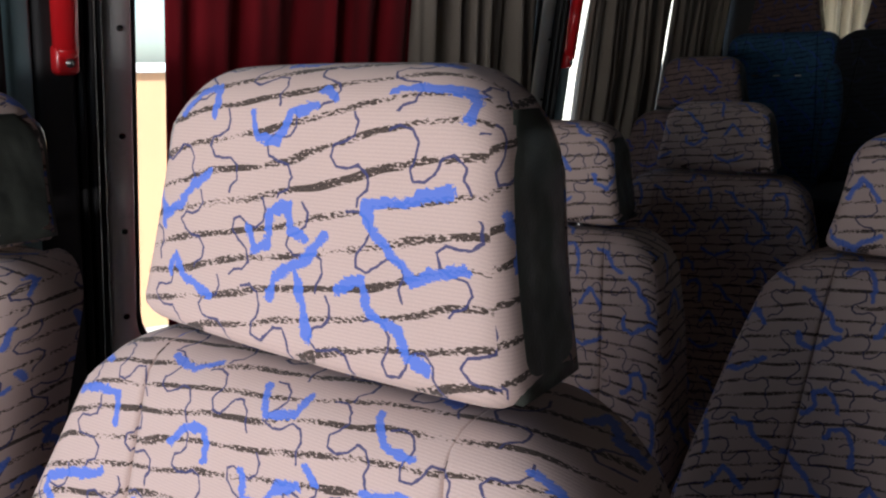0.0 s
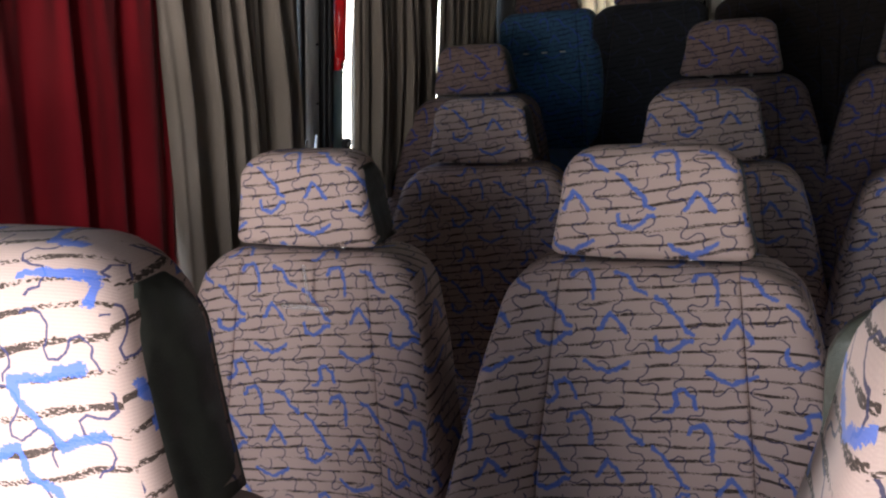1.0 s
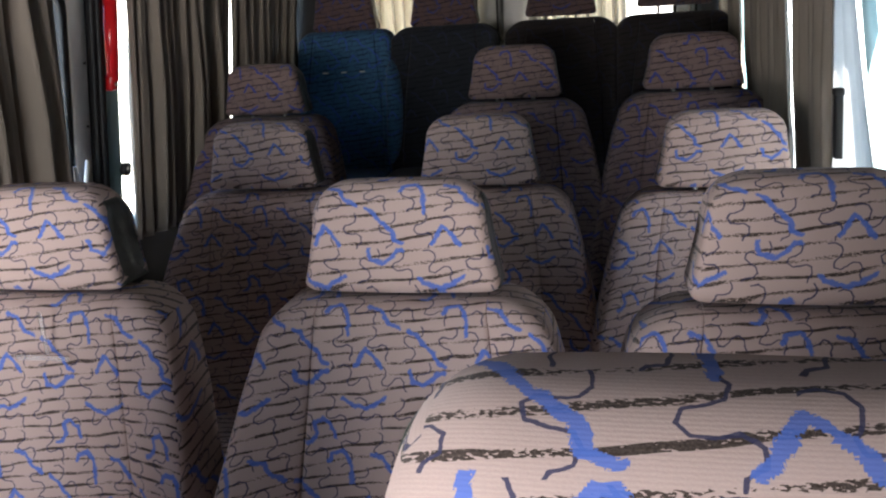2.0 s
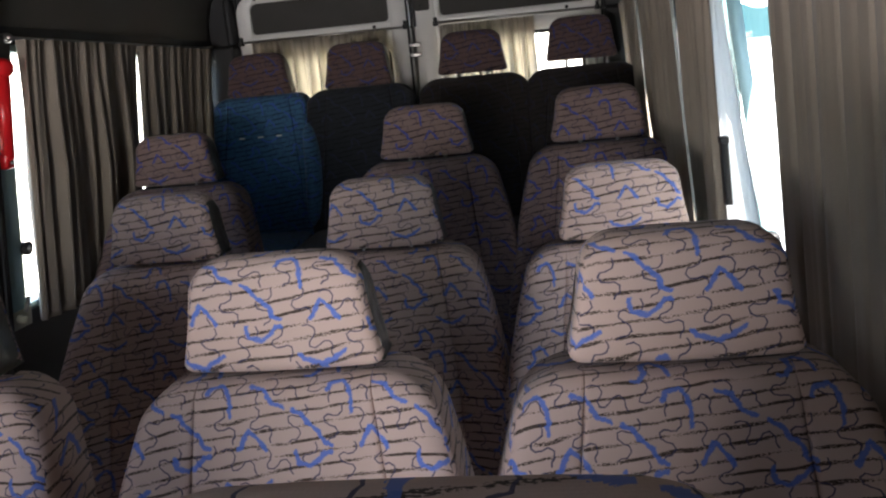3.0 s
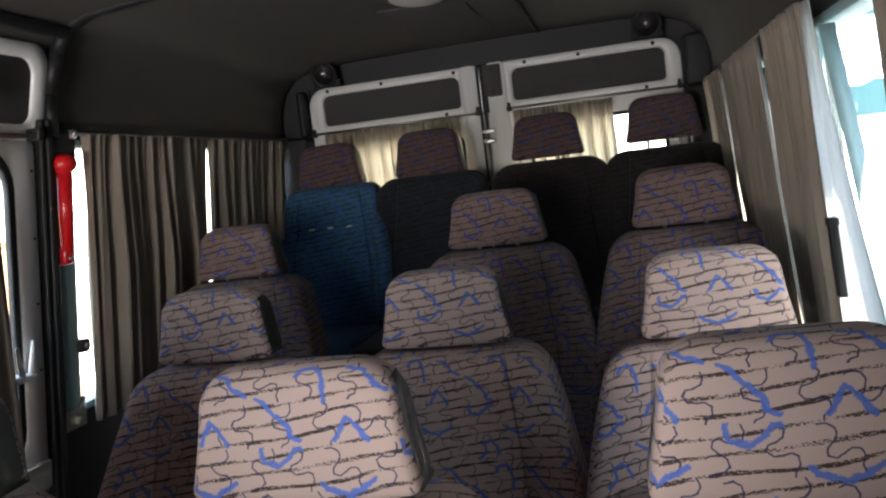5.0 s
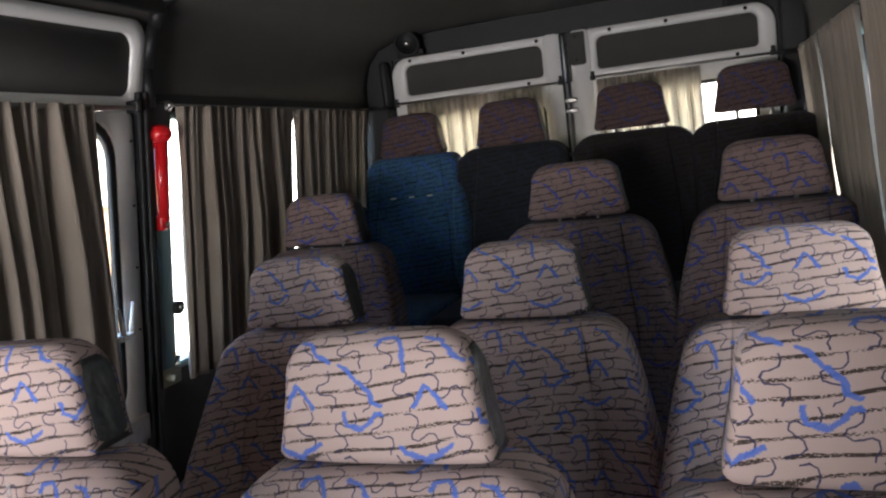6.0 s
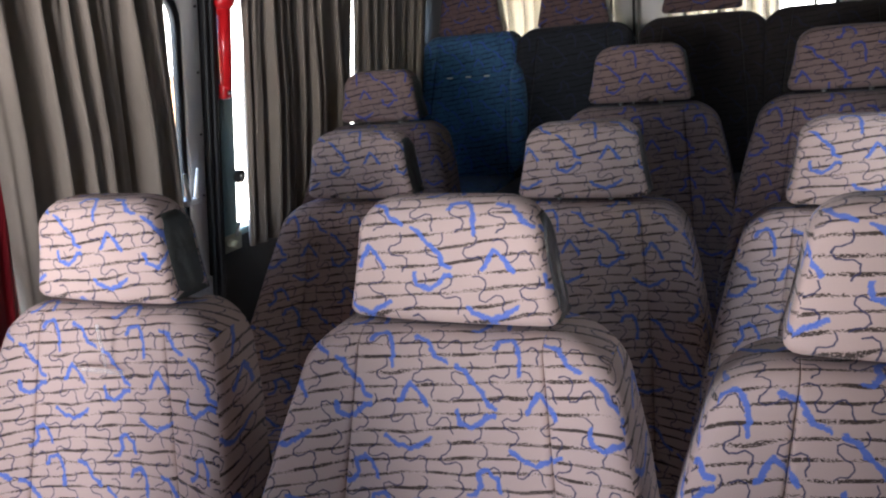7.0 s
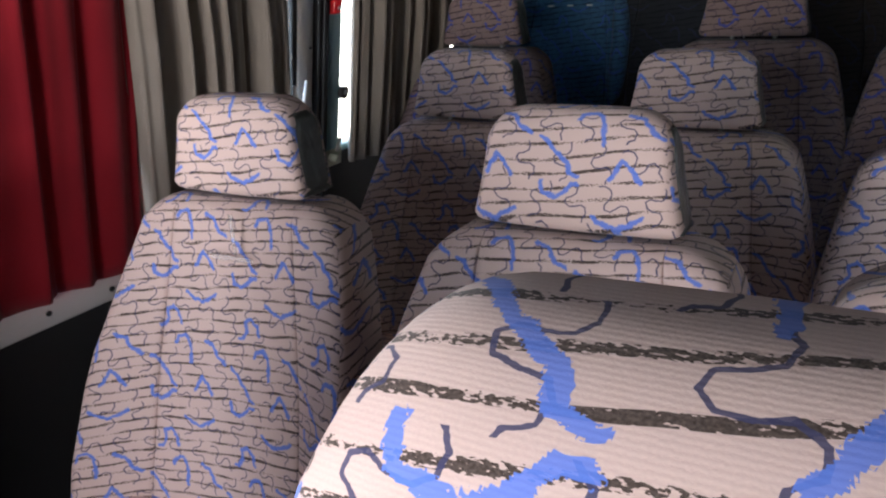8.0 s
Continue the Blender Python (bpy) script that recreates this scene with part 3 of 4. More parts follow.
structure("wall_front", boxes((-OUT, OUT, -0.99, -0.93, 0.0, 0.88), (-OUT, OUT, -0.99, -0.93, 1.70, 1.9), (-OUT, -0.8, -0.99, -0.93, 0.88, 1.70), (0.8, OUT, -0.99, -0.93, 0.88, 1.70)), TRIM_DARK, "dark bulkhead below and above the windscreen", "wall")

# Unseen panel, added to keep windscreen light off the right-hand seats
structure("wall_partition", boxes((0.16, 0.95, -0.42, -0.38, 0.0, 1.86)), TRIM_DARK, "unseen panel added to shade the right-hand seats", "wall")

# Unseen header, added so the roof lamp stops short of the third row
structure("wall_header", boxes((-0.86, 0.86, 0.07, 0.11, 1.66, 1.86)), TRIM_DARK, "unseen header added to cut the roof lamp off the rear rows", "wall")

# headliner: an arch drawn along the bus, with thickness
ARCH = ((-0.90, 1.575), (-0.876, 1.60), (-0.868, 1.68), (-0.845, 1.755), (-0.795, 1.812), (-0.71, 1.842), (-0.55, 1.856), (-0.28, 1.862), (0.0, 1.864))
ARCH = ARCH + tuple((-a, b) for a, b in ARCH[-2::-1])


def arch_mesh(y0, y1, ny, lift=0.0, thick=0.03):
    bm = bmesh.new()
    rows = []
    for j in range(ny + 1):
        yy = y0 + (y1 - y0) * j / ny
        low = [bm.verts.new((a, yy, b + lift + 0.0022 * math.sin(yy * 7 + a * 5))) for a, b in ARCH]
        up = [bm.verts.new((a * 1.035, yy, b + lift + thick)) for a, b in ARCH]
        rows.append((low, up))
    for (l0, u0), (l1, u1) in zip(rows, rows[1:]):
        for k in range(len(ARCH) - 1):
            bm.faces.new((l0[k], l0[k + 1], l1[k + 1], l1[k]))
            bm.faces.new((u0[k], u1[k], u1[k + 1], u0[k + 1]))
        bm.faces.new((l0[0], l1[0], u1[0], u0[0]))
        bm.faces.new((l0[-1], u0[-1], u1[-1], l1[-1]))
    for low, up in (rows[0], rows[-1]):
        for k in range(len(ARCH) - 1):
            bm.faces.new((low[k], up[k], up[k + 1], low[k + 1]))
    return bm


structure("ceiling", arch_mesh(-1.02, 3.56, 40), HEADLINER, "dark grey felt headliner curving down to the windows", "ceiling", smooth=True)
# a rib where two headliner sheets meet, over the passenger door
structure("trim", arch_mesh(2.035, 2.065, 2, lift=-0.006, thick=0.004), TRIM_DARK, "thin dark seam strip across the headliner", "trim", smooth=True)

# rear end: header, pillars, sill panel
structure("wall_rear", boxes((-0.92, -0.742, 3.49, 3.56, 0.0, 1.9), (0.772, 0.92, 3.49, 3.56, 0.0, 1.9), (-0.742, 0.772, 3.49, 3.56, 1.768, 1.9), (-0.742, -0.70, 3.513, 3.56, 0.3, 1.768), (0.73, 0.772, 3.513, 3.56, 0.3, 1.768), (-0.70, 0.73, 3.513, 3.56, 1.72, 1.768), (-0.05, 0.05, 3.513, 3.54, 0.3, 1.72)), TRIM_DARK, "dark rear door surround", "wall")


def pillar_cover(side):
    x0, x1 = (-0.778, -0.745) if side < 0 else (0.775, 0.872)
    structure("trim", box(bmesh.new(), x0, x1, 3.42, 3.488, 1.57, 1.76, bevel=0.016, seg=3), TRIM_DARK, "dark felt-covered head of the rear corner pillar", "trim", smooth=True)
    x0 = -0.872 if side < 0 else x0
    structure("trim", box(bmesh.new(), x0, x1, 3.395, 3.488, 0.37, 1.568, bevel=0.014, seg=3), TRIM_DARK, "black rear corner pillar", "trim", smooth=True)


pillar_cover(-1)
pillar_cover(1)


# ---- rear doors ----
def bolt(parent, at, axis, r=0.007, m=BLACK_BOLT):
    bm = bmesh.new()
    a = Vector(at)
    rod(bm, a, a + Vector(axis) * 0.004, r, 10)
    ball(bm, a + Vector(axis) * 0.004, r * 0.62, n=8)
    return part("bolt", bm, m, parent)


def rear_door(name, x0, x1, outer_left, label):
    """White steel door: x0..x1; the outer upper corner is rounded."""
    root = thing(name, label, "door", ((x0 + x1) / 2, 3.49, 0.4), kind="structure")
    off = Vector((-(x0 + x1) / 2, -3.49, -0.4))

    def put(bm, m, nm, label="", smooth=True, parent=root):
        bmesh.ops.translate(bm, verts=bm.verts, vec=off)
        return part(nm, bm, m, parent, label, smooth)

    a, b = x0, x1
    big, small = 0.075, 0.012
    ro = (small, small, small, big) if outer_left else (small, small, big, small)
    if outer_left:
        u0, u1, iu0, iu1 = a, b - 0.004, a + 0.062, b - 0.088
    else:
        u0, u1, iu0, iu1 = a + 0.085, b, a + 0.118, b - 0.060
    # upper frame round the felt panel
    bm = ring(bmesh.new(), rounded(u0, u1, 1.572, 1.764, ro), rounded(iu0, iu1, 1.606, 1.731, (0.018, 0.018, 0.03, 0.03)), 3.462, 3.50, on_rear, 0.006)
    put(bm, WHITE, "upper_frame")
    put(slab(bmesh.new(), rounded(iu0 - 0.004, iu1 + 0.004, 1.602, 1.735, (0.018, 0.018, 0.03, 0.03)), 3.478, 3.50, on_rear), PANEL, "felt_panel", "dark grey felt panel")
    # lower frame round the window
    wu0, wu1 = (a + 0.07, b - 0.092) if outer_left else (a + 0.118, b - 0.07)
    bm = ring(bmesh.new(), rounded(a, b, 0.55, 1.573, (0.01,) * 4), rounded(wu0, wu1, 0.98, 1.512, (0.05,) * 4), 3.470, 3.51, on_rear, 0.005)
    put(bm, WHITE, "lower_frame")
    put(ring(bmesh.new(), rounded(wu0, wu1, 0.98, 1.512, (0.05,) * 4), rounded(wu0 + 0.014, wu1 - 0.014, 0.994, 1.498, (0.04,) * 4), 3.476, 3.505, on_rear), RUBBER, "window_seal")
    pane = put(slab(bmesh.new(), rounded(wu0 + 0.012, wu1 - 0.012, 0.992, 1.500, (0.04,) * 4), 3.492, 3.497, on_rear), GLASS, "pane")
    pane.visible_shadow = False
    put(boxes((a + 0.02, b - 0.02, 3.464, 3.474, 0.40, 0.95), bevel=0.006), TRIM_DARK, "lower_panel", "dark lower panel")
    put(boxes((a, b, 3.475, 3.51, 0.37, 0.552)), WHITE, "door_foot")
    # curtain rail and its two hooks
    rail = bmesh.new()
    rod(rail, (u0 + 0.02, 3.446, 1.578), (u1 - 0.02, 3.446, 1.574), 0.0045, 8)
    put(rail, STEEL, "curtain_rail")
    for hx in (u0 + 0.012, u1 - 0.016):
        hook = boxes((hx - 0.009, hx + 0.009, 3.436, 3.464, 1.566, 1.584), (hx - 0.006, hx + 0.006, 3.440, 3.464, 1.584, 1.600), bevel=0.002)
        put(hook, BLACK_BOLT, "rail_hook")
    for bx, bz in ((u0 + 0.09, 1.749), ((u0 + u1) / 2 - 0.04, 1.748), (u1 - 0.10, 1.748), (u0 + (u1 - u0) * 0.8, 1.588)):
        bolt(root, Vector((bx, 3.462, bz)) + off, (0, -1, 0))
    return root


door_l = rear_door("door_1", -0.738, -0.004, True, "white steel rear door with felt top panel and curtained window")
door_r = rear_door("door_2", 0.004, 0.768, False, "white steel rear door with felt top panel, half-open curtain")


def stile(root, x0, x1, off):
    bm = slab(bmesh.new(), rounded(x0, x1, 0.56, 1.766, (0.01, 0.01, 0.02, 0.02)), 3.456, 3.47, on_rear, 0.004)
    bmesh.ops.translate(bm, verts=bm.verts, vec=off)
    return part("door_stile", bm, WHITE, root)


OFF_L, OFF_R = Vector((0.371, -3.49, -0.4)), Vector((-0.386, -3.49, -0.4))
stile(door_l, -0.084, -0.018, OFF_L)
stile(door_r, 0.022, 0.098, OFF_R)


def lock_gear():
    """The dark seal, the lock rod and its guides between the rear doors, and the plate over them."""
    bm = boxes((-0.017, -0.008, 3.448, 3.462, 0.60, 1.76), bevel=0.002)
    bmesh.ops.translate(bm, verts=bm.verts, vec=OFF_L)
    part("seal", bm, RUBBER, door_l, "black rubber seal")
    bm = rod(bmesh.new(), (0.008, 3.446, 0.7), (0.008, 3.446, 1.70), 0.005, 8)
    bmesh.ops.translate(bm, verts=bm.verts, vec=OFF_R)
    part("lock_rod", bm, STEEL, door_r)
    for z in (1.46, 1.50, 1.29):
        bm = boxes((-0.012, 0.034, 3.436, 3.456, z - 0.008, z + 0.008), bevel=0.002)
        bmesh.ops.translate(bm, verts=bm.verts, vec=OFF_R)
        part("rod_guide", bm, STEEL, door_r)
    bm = slab(bmesh.new(), rounded(0.014, 0.082, 1.632, 1.758, (0.02, 0.01, 0.005, 0.005)), 3.450, 3.457, on_rear)
    bmesh.ops.translate(bm, verts=bm.verts, vec=OFF_R)
    plate = part("lock_plate", bm, PANEL, door_r, "small grey cover plate")
    for z in (1.65, 1.74):
        bolt(plate, Vector((0.046, 3.450, z)) + OFF_R, (0, -1, 0), 0.005)


lock_gear()


# ---- sliding passenger door in the left wall ----
def sliding_door():
    y0, y1 = 0.655, 1.972
    root = thing("door_3", "white sliding passenger door with dark panels and a curtained window", "door", (-0.87, (y0 + y1) / 2, 0.0), kind="structure")
    off = Vector((0.87, -(y0 + y1) / 2, 0.0))

    def put(bm, m, nm, label="", smooth=True):
        bmesh.ops.translate(bm, verts=bm.verts, vec=off)
        return part(nm, bm, m, root, label, smooth)

    # upper frame round the felt panel, leaning in with the roof
    def lean(u, v, w):
        return (w + max(0.0, v - 1.57) * 0.28, u, v)

    put(ring(bmesh.new(), rounded(y0, 2.012, 1.553, 1.772, (0.01, 0.01, 0.05, 0.03)), rounded(y0 + 0.04, 1.965, 1.588, 1.738, (0.02, 0.03, 0.04, 0.03)), -0.862, -0.89, lean, 0.006), WHITE, "upper_frame")
    put(slab(bmesh.new(), rounded(y0 + 0.036, 1.969, 1.584, 1.742, (0.02, 0.03, 0.04, 0.03)), -0.872, -0.885, lean), PANEL, "felt_panel", "dark grey felt panel")
    put(ring(bmesh.new(), rounded(y0, y1, 0.662, 1.552, (0.02,) * 4), rounded(0.700, 1.906, 0.762, 1.538, (0.09, 0.09, 0.1, 0.1)), -0.862, -0.884, on_side, 0.005), WHITE, "window_frame")
    put(ring(bmesh.new(), rounded(0.700, 1.906, 0.762, 1.538, (0.09, 0.09, 0.1, 0.1)), rounded(0.709, 1.886, 0.780, 1.520, (0.08, 0.08, 0.09, 0.09)), -0.866, -0.883, on_side), RUBBER, "window_seal")
    pane = put(slab(bmesh.new(), rounded(0.702, 1.890, 0.776, 1.524, (0.08, 0.08, 0.09, 0.09)), -0.876, -0.880, on_side), GLASS, "pane")
    pane.visible_shadow = False
    # white sill strip with screws, dark lower panel
    put(boxes((-0.868, -0.852, 0.655, 1.97, 0.684, 0.757), bevel=0.005), WHITE, "sill_strip")
    put(boxes((-0.874, -0.858, 0.655, 1.94, 0.05, 0.682), bevel=0.008), TRIM_DARK, "lower_panel", "dark lower panel")
    for y in (0.78, 0.96, 1.085, 1.24, 1.50):
        bolt(root, Vector((-0.852, y, 0.719 + 0.008 * math.sin(y * 9))) + off, (1, 0, 0), 0.006)
    for z in (0.86, 1.002, 1.15, 1.305, 1.46):
        bolt(root, Vector((-0.862, 0.678, z)) + off, (1, 0, 0), 0.0045)
    for z in (0.99, 1.155, 1.315, 1.478):
        bolt(root, Vector((-0.862, 1.956, z)) + off, (1, 0, 0), 0.0032)
    bm = rod(bmesh.new(), (-0.836, 1.25, 1.557), (-0.836, 1.955, 1.557), 0.006, 8)
    put(bm, STEEL, "curtain_rail")
    put(boxes((-0.862, -0.825, 1.945, 1.962, 1.546, 1.576), bevel=0.003), BLACK_BOLT, "rail_hook")
    # white plastic catch with two upright prongs, standing out past the curtain's edge
    catch = boxes((-0.864, -0.812, 1.832, 1.886, 0.985, 1.000), bevel=0.003)
    rod(catch, (-0.820, 1.848, 0.99), (-0.818, 1.832, 1.070), 0.0085, 10, 0.004)
    rod(catch, (-0.820, 1.874, 0.99), (-0.818, 1.884, 1.078), 0.0075, 10, 0.004)
    put(catch, WHITE, "window_catch", "white plastic catch")
    return root


door_s = sliding_door()
# rubber seals of the door opening
seals = []
for nm, ys in (("trim", (1.977, 2.028)), ("trim", (0.606, 0.648))):
    bm = bmesh.new()
    y0, y1 = ys
    n = 3 if y1 - y0 > 0.03 else 1
    for k in range(n):
        a = y0 + (y1 - y0) * k / n
        b = y0 + (y1 - y0) * (k + 1) / n - 0.003
        box(bm, -0.872, -0.846 + 0.006 * (k % 2), a, b, 0.0, 1.60, bevel=0.006, seg=3)
    seals.append(structure(nm, bm, RUBBER, "black rubber door seal", "seal", smooth=True))
bm = bmesh.new()
pts = [(-0.850, 1.56), (-0.842, 1.66), (-0.80, 1.76), (-0.77, 1.80)]
for (a, b), (c, d) in zip(pts, pts[1:]):
    rod(bm, (a, 2.024, b), (c, 2.024, d), 0.016, 10)
rod(bm, (-0.77, 2.024, 1.80), (-0.77, 0.6, 1.80), 0.016, 10)
structure("trim", bm, RUBBER, "black rubber seal over the sliding door", "seal", smooth=True)
# dark front pillar beside the door
seals.append(structure("trim", boxes((-0.876, -0.846, 0.548, 0.604, 0.0, 1.62), bevel=0.01), TRIM_DARK, "black pillar trim beside the sliding door", "pillar", smooth=True))
seals.append(structure("trim", boxes((-0.874, -0.850, 0.515, 0.546, 0.0, 1.62), bevel=0.006), TEAL, "grey-green pillar edge strip", "pillar", smooth=True))


# ---- side windows behind the curtains ----
def side_window(name, side, y0, y1, z0, z1, label, bars=()):
    root = thing(name, label, "window", (side * 0.9, (y0 + y1) / 2, z0), kind="structure")
    off = Vector((-side * 0.9, -(y0 + y1) / 2, -z0))

    def put(bm, m, nm, label=""):
        bmesh.ops.translate(bm, verts=bm.verts, vec=off)
        return part(nm, bm, m, root, label)

    o, i = rounded(y0, y1, z0, z1, (0.03,) * 4), rounded(y0 + 0.02, y1 - 0.02, z0 + 0.02, z1 - 0.02, (0.05,) * 4)
    put(ring(bmesh.new(), o, i, side * 0.876, side * 0.93, on_side), TEAL, "window_frame", "grey-green window frame")
    p = put(slab(bmesh.new(), rounded(y0 + 0.015, y1 - 0.015, z0 + 0.015, z1 - 0.015, (0.05,) * 4), side * 0.915, side * 0.92, on_side), GLASS, "pane")
    p.visible_shadow = False
    for y, w in bars:
        put(boxes((side * 0.90 - 0.02, side * 0.90 + 0.02, y - w / 2, y + w / 2, z0 + 0.01, z1 - 0.01), bevel=0.006), RUBBER, "window_bar")
    return root


side_window("window_1", -1, 2.0, 3.38, 0.83, 1.555, "side window behind drawn taupe curtains", ((2.72, 0.03),))
side_window("window_2", 1, 2.17, 3.38, 0.86, 1.555, "side window behind drawn taupe curtains", ((2.66, 0.03),))
side_window("window_3", 1, 0.62, 2.12, 0.86, 1.555, "side window between parted taupe curtains", ((1.30, 0.03),))
side_window("window_4", -1, -0.85, -0.08, 0.95, 1.50, "cab side window")
side_window("window_5", 1, -0.85, -0.46, 0.95, 1.50, "cab side window")


# ---- curtains ----
def curtain(name, label, material, a, b, z0, z1, side, folds, amp=0.016, seed=0, rear=False, top=0.012, lean0=0.0, lean1=0.0, group="curtains", hem=0.0, ruffle=True, pressed=False):
    """A hanging cloth from a to b along the wall: folds gathered at a ruffled head, wider and looser below. lean0/lean1 shift its edges at the hem."""
    rnd = random.Random(seed)
    n, m = max(24, int(folds * (20 if pressed else 16))), 26
    ph = [rnd.uniform(-0.5, 0.5) for _ in range(60)]
    am = [rnd.uniform(0.55, 1.25) for _ in range(60)]
    bm = bmesh.new()
    face, rear_face = [], []
    for j in range(m + 1):
        t = j / m
        z = z1 + (z0 - z1) * t
        fr, bk = [], []
        for i in range(n + 1):
            s = i / n
            k = s * folds
            kk = int(k) % 59
            w = k - int(k)
            phase = ph[kk] * (1 - w) + ph[kk + 1] * w
            a_k = am[kk] * (1 - w) + am[kk + 1] * w
            deep = amp * a_k * (0.55 + 0.6 * min(1.0, t * 2.2)) * min(1.0, 0.25 + 1.1 * min(k, folds - k))
            turn = 2 * math.pi * (k + phase * 0.75 * (0.4 + t)) + 0.4 * math.sin(3 * t + phase)
            wave = deep * (2.4 * abs(math.cos(turn / 2)) ** 0.9 - 1.0)
            wave = wave if rear or side < 0 else -wave
            wave += 0.22 * deep * math.sin(4 * math.pi * k + 5 * phase + 2 * t)
            if ruffle:
                wave += 0.009 * math.sin(2 * math.pi * folds * 2.6 * s + phase * 6) * math.exp(-t * 7) + 0.25 * deep * math.sin(2 * math.pi * folds * 1.7 * s + 9 * phase + 1.5 * t)
            if pressed:
                wave = amp * (1.25 * max(0.0, 1 - abs(w - 0.5) / 0.07) + 0.5 * (w - 0.5) * (1 if kk % 2 else -0.4)) + 0.15 * wave
            pull = lean0 * (1 - s) * t ** 1.3 + lean1 * s * t ** 1.3
            along = a + (b - a) * s + pull + 0.006 * math.sin(2 * math.pi * k + 1.4) * t
            zz = z - (hem * math.sin(2 * math.pi * k * 0.5 + phase) if j == m else 0.0)
            for row, d in ((fr, 0.0), (bk, 0.0025)):
                if rear:
                    row.append(bm.verts.new((along, 3.43 + wave + d, zz)))
                else:
                    row.append(bm.verts.new((side * (0.838 + d) + wave, along, zz)))
        face.append(fr)
        rear_face.append(bk)
    for j in range(m):
        for i in range(n):
            bm.faces.new((face[j][i], face[j][i + 1], face[j + 1][i + 1], face[j + 1][i]))
            bm.faces.new((rear_face[j][i], rear_face[j + 1][i], rear_face[j + 1][i + 1], rear_face[j][i + 1]))
    for j in range(m):
        for e in (0, n):
            bm.faces.new((face[j][e], face[j + 1][e], rear_face[j + 1][e], rear_face[j][e]))
    for e in (0, m):
        for i in range(n):
            bm.faces.new((face[e][i], rear_face[e][i], rear_face[e][i + 1], face[e][i + 1]))
    return tagged(part(name, bm, material, None), label, "curtain", group)


TAUPE = "taupe cloth curtain hanging in folds from a rail"
curtain("curtain", "deep red cloth curtain hanging over the door window", RED_DRAPE, 0.736, 1.345, 0.75, 1.562, -1, 5.6, 0.013, 1, lean1=-0.022, hem=0.004)
curtain("curtain", "taupe cloth curtain beside the red one on the door", GREY_DRAPE, 1.295, 1.800, 0.765, 1.562, -1, 7.8, 0.029, 2, lean0=0.035, lean1=0.055, group="side curtains")
curtain("curtain", TAUPE, GREY_DRAPE, 2.120, 2.735, 0.80, 1.563, -1, 11.6, 0.022, 3, lean1=0.01, group="side curtains")
curtain("curtain", "short taupe curtain beside the rear corner", GREY_DRAPE, 2.765, 3.375, 0.85, 1.563, -1, 9.0, 0.017, 4, group="side curtains")
curtain("curtain", "taupe cloth curtain drawn in flat pleats", GREY_DRAPE, 0.55, 1.462, 0.70, 1.57, 1, 9.5, 0.020, 5, lean1=-0.02, pressed=True, group="side curtains")
curtain("curtain", TAUPE, GREY_DRAPE, 1.832, 2.172, 0.80, 1.575, 1, 5.6, 0.013, 6, lean0=-0.01, lean1=-0.13, group="side curtains")
curtain("curtain", TAUPE, GREY_DRAPE, 2.275, 2.842, 0.80, 1.575, 1, 7.0, 0.013, 7, lean0=-0.11, lean1=-0.15, group="side curtains")
curtain("curtain", TAUPE, GREY_DRAPE, 2.935, 3.38, 0.80, 1.575, 1, 5.0, 0.011, 8, lean0=-0.10, group="side curtains")
curtain("curtain", "thin taupe curtain over the rear door window, lit from behind", CREAM_DRAPE, -0.675, -0.10, 0.95, 1.572, 1, 11.0, 0.024, 9, rear=True, group="rear curtains")
curtain("curtain", "thin taupe curtain pushed half open at the rear window", CREAM_DRAPE, 0.115, 0.498, 0.95, 1.565, 1, 8.5, 0.022, 10, rear=True, lean1=0.035, group="rear curtains")
curtain("curtain", "black cloth curtain at the cab partition", BLACK_DRAPE, 0.40, 0.500, 0.75, 1.575, -1, 2.0, 0.012, 11, group="side curtains")


def rail(y0, y1, side, label):
    root = thing("curtain_rail", label, "rail", (side * 0.842, (y0 + y1) / 2, 1.567 if side < 0 else 1.582))
    h = (y1 - y0) / 2
    part("rod", rod(bmesh.new(), (0, -h, 0), (0, h, 0), 0.0042, 8), STEEL, root)
    for s in (-1, 1):
        bm = boxes((side * 0.0, side * 0.034, s * h - 0.008, s * h + 0.008, -0.012, 0.012) if side > 0 else (-0.034, 0.0, s * h - 0.008, s * h + 0.008, -0.012, 0.012), bevel=0.003)
        ball(bm, (0, s * h, 0), 0.010, n=10)
        part("bracket", bm, STEEL, root)
    return root


rail(2.095, 3.41, -1, "thin steel curtain rail with bracket ends")
rail(0.60, 3.40, 1, "long thin steel curtain rail above the windows")


# ---- red grab handles on the door pillars ----
def grab_handle(y, z_low, z_high, label, bulb=True):
    root = thing("grab_handle", label, "handle", (-0.838, y, z_low), "grab handles")
    L = z_high - z_low
    bm = bmesh.new()
    rod(bm, (0, 0, 0.02), (0, 0, L - 0.03), 0.0165, 14, 0.0195)
    ball(bm, (0, 0, 0.02), 0.0165, sz=0.8)
    part("grip", bm, RED, root, "glossy red plastic grip")
    bm = ball(bmesh.new(), (0, 0, L - 0.022), 0.031, sz=0.85, n=16)
    rod(bm, (-0.03, 0, L - 0.022), (0, 0, L - 0.022), 0.026, 14)
    part("upper_mount", bm, RED, root)
    bm = box(bmesh.new(), -0.026, 0.008, -0.017, 0.017, -0.012, 0.03, bevel=0.008, seg=3)
    low = part("lower_mount", bm, RED, root)
    part("screw", ball(rod(bmesh.new(), (0.008, 0, 0.004), (0.011, 0, 0.004), 0.006, 10), (0.011, 0, 0.004), 0.004, n=8), STEEL, low)
    return root


grab_handle(2.043, 1.250, 1.512, "red plastic grab handle on the pillar behind the door")
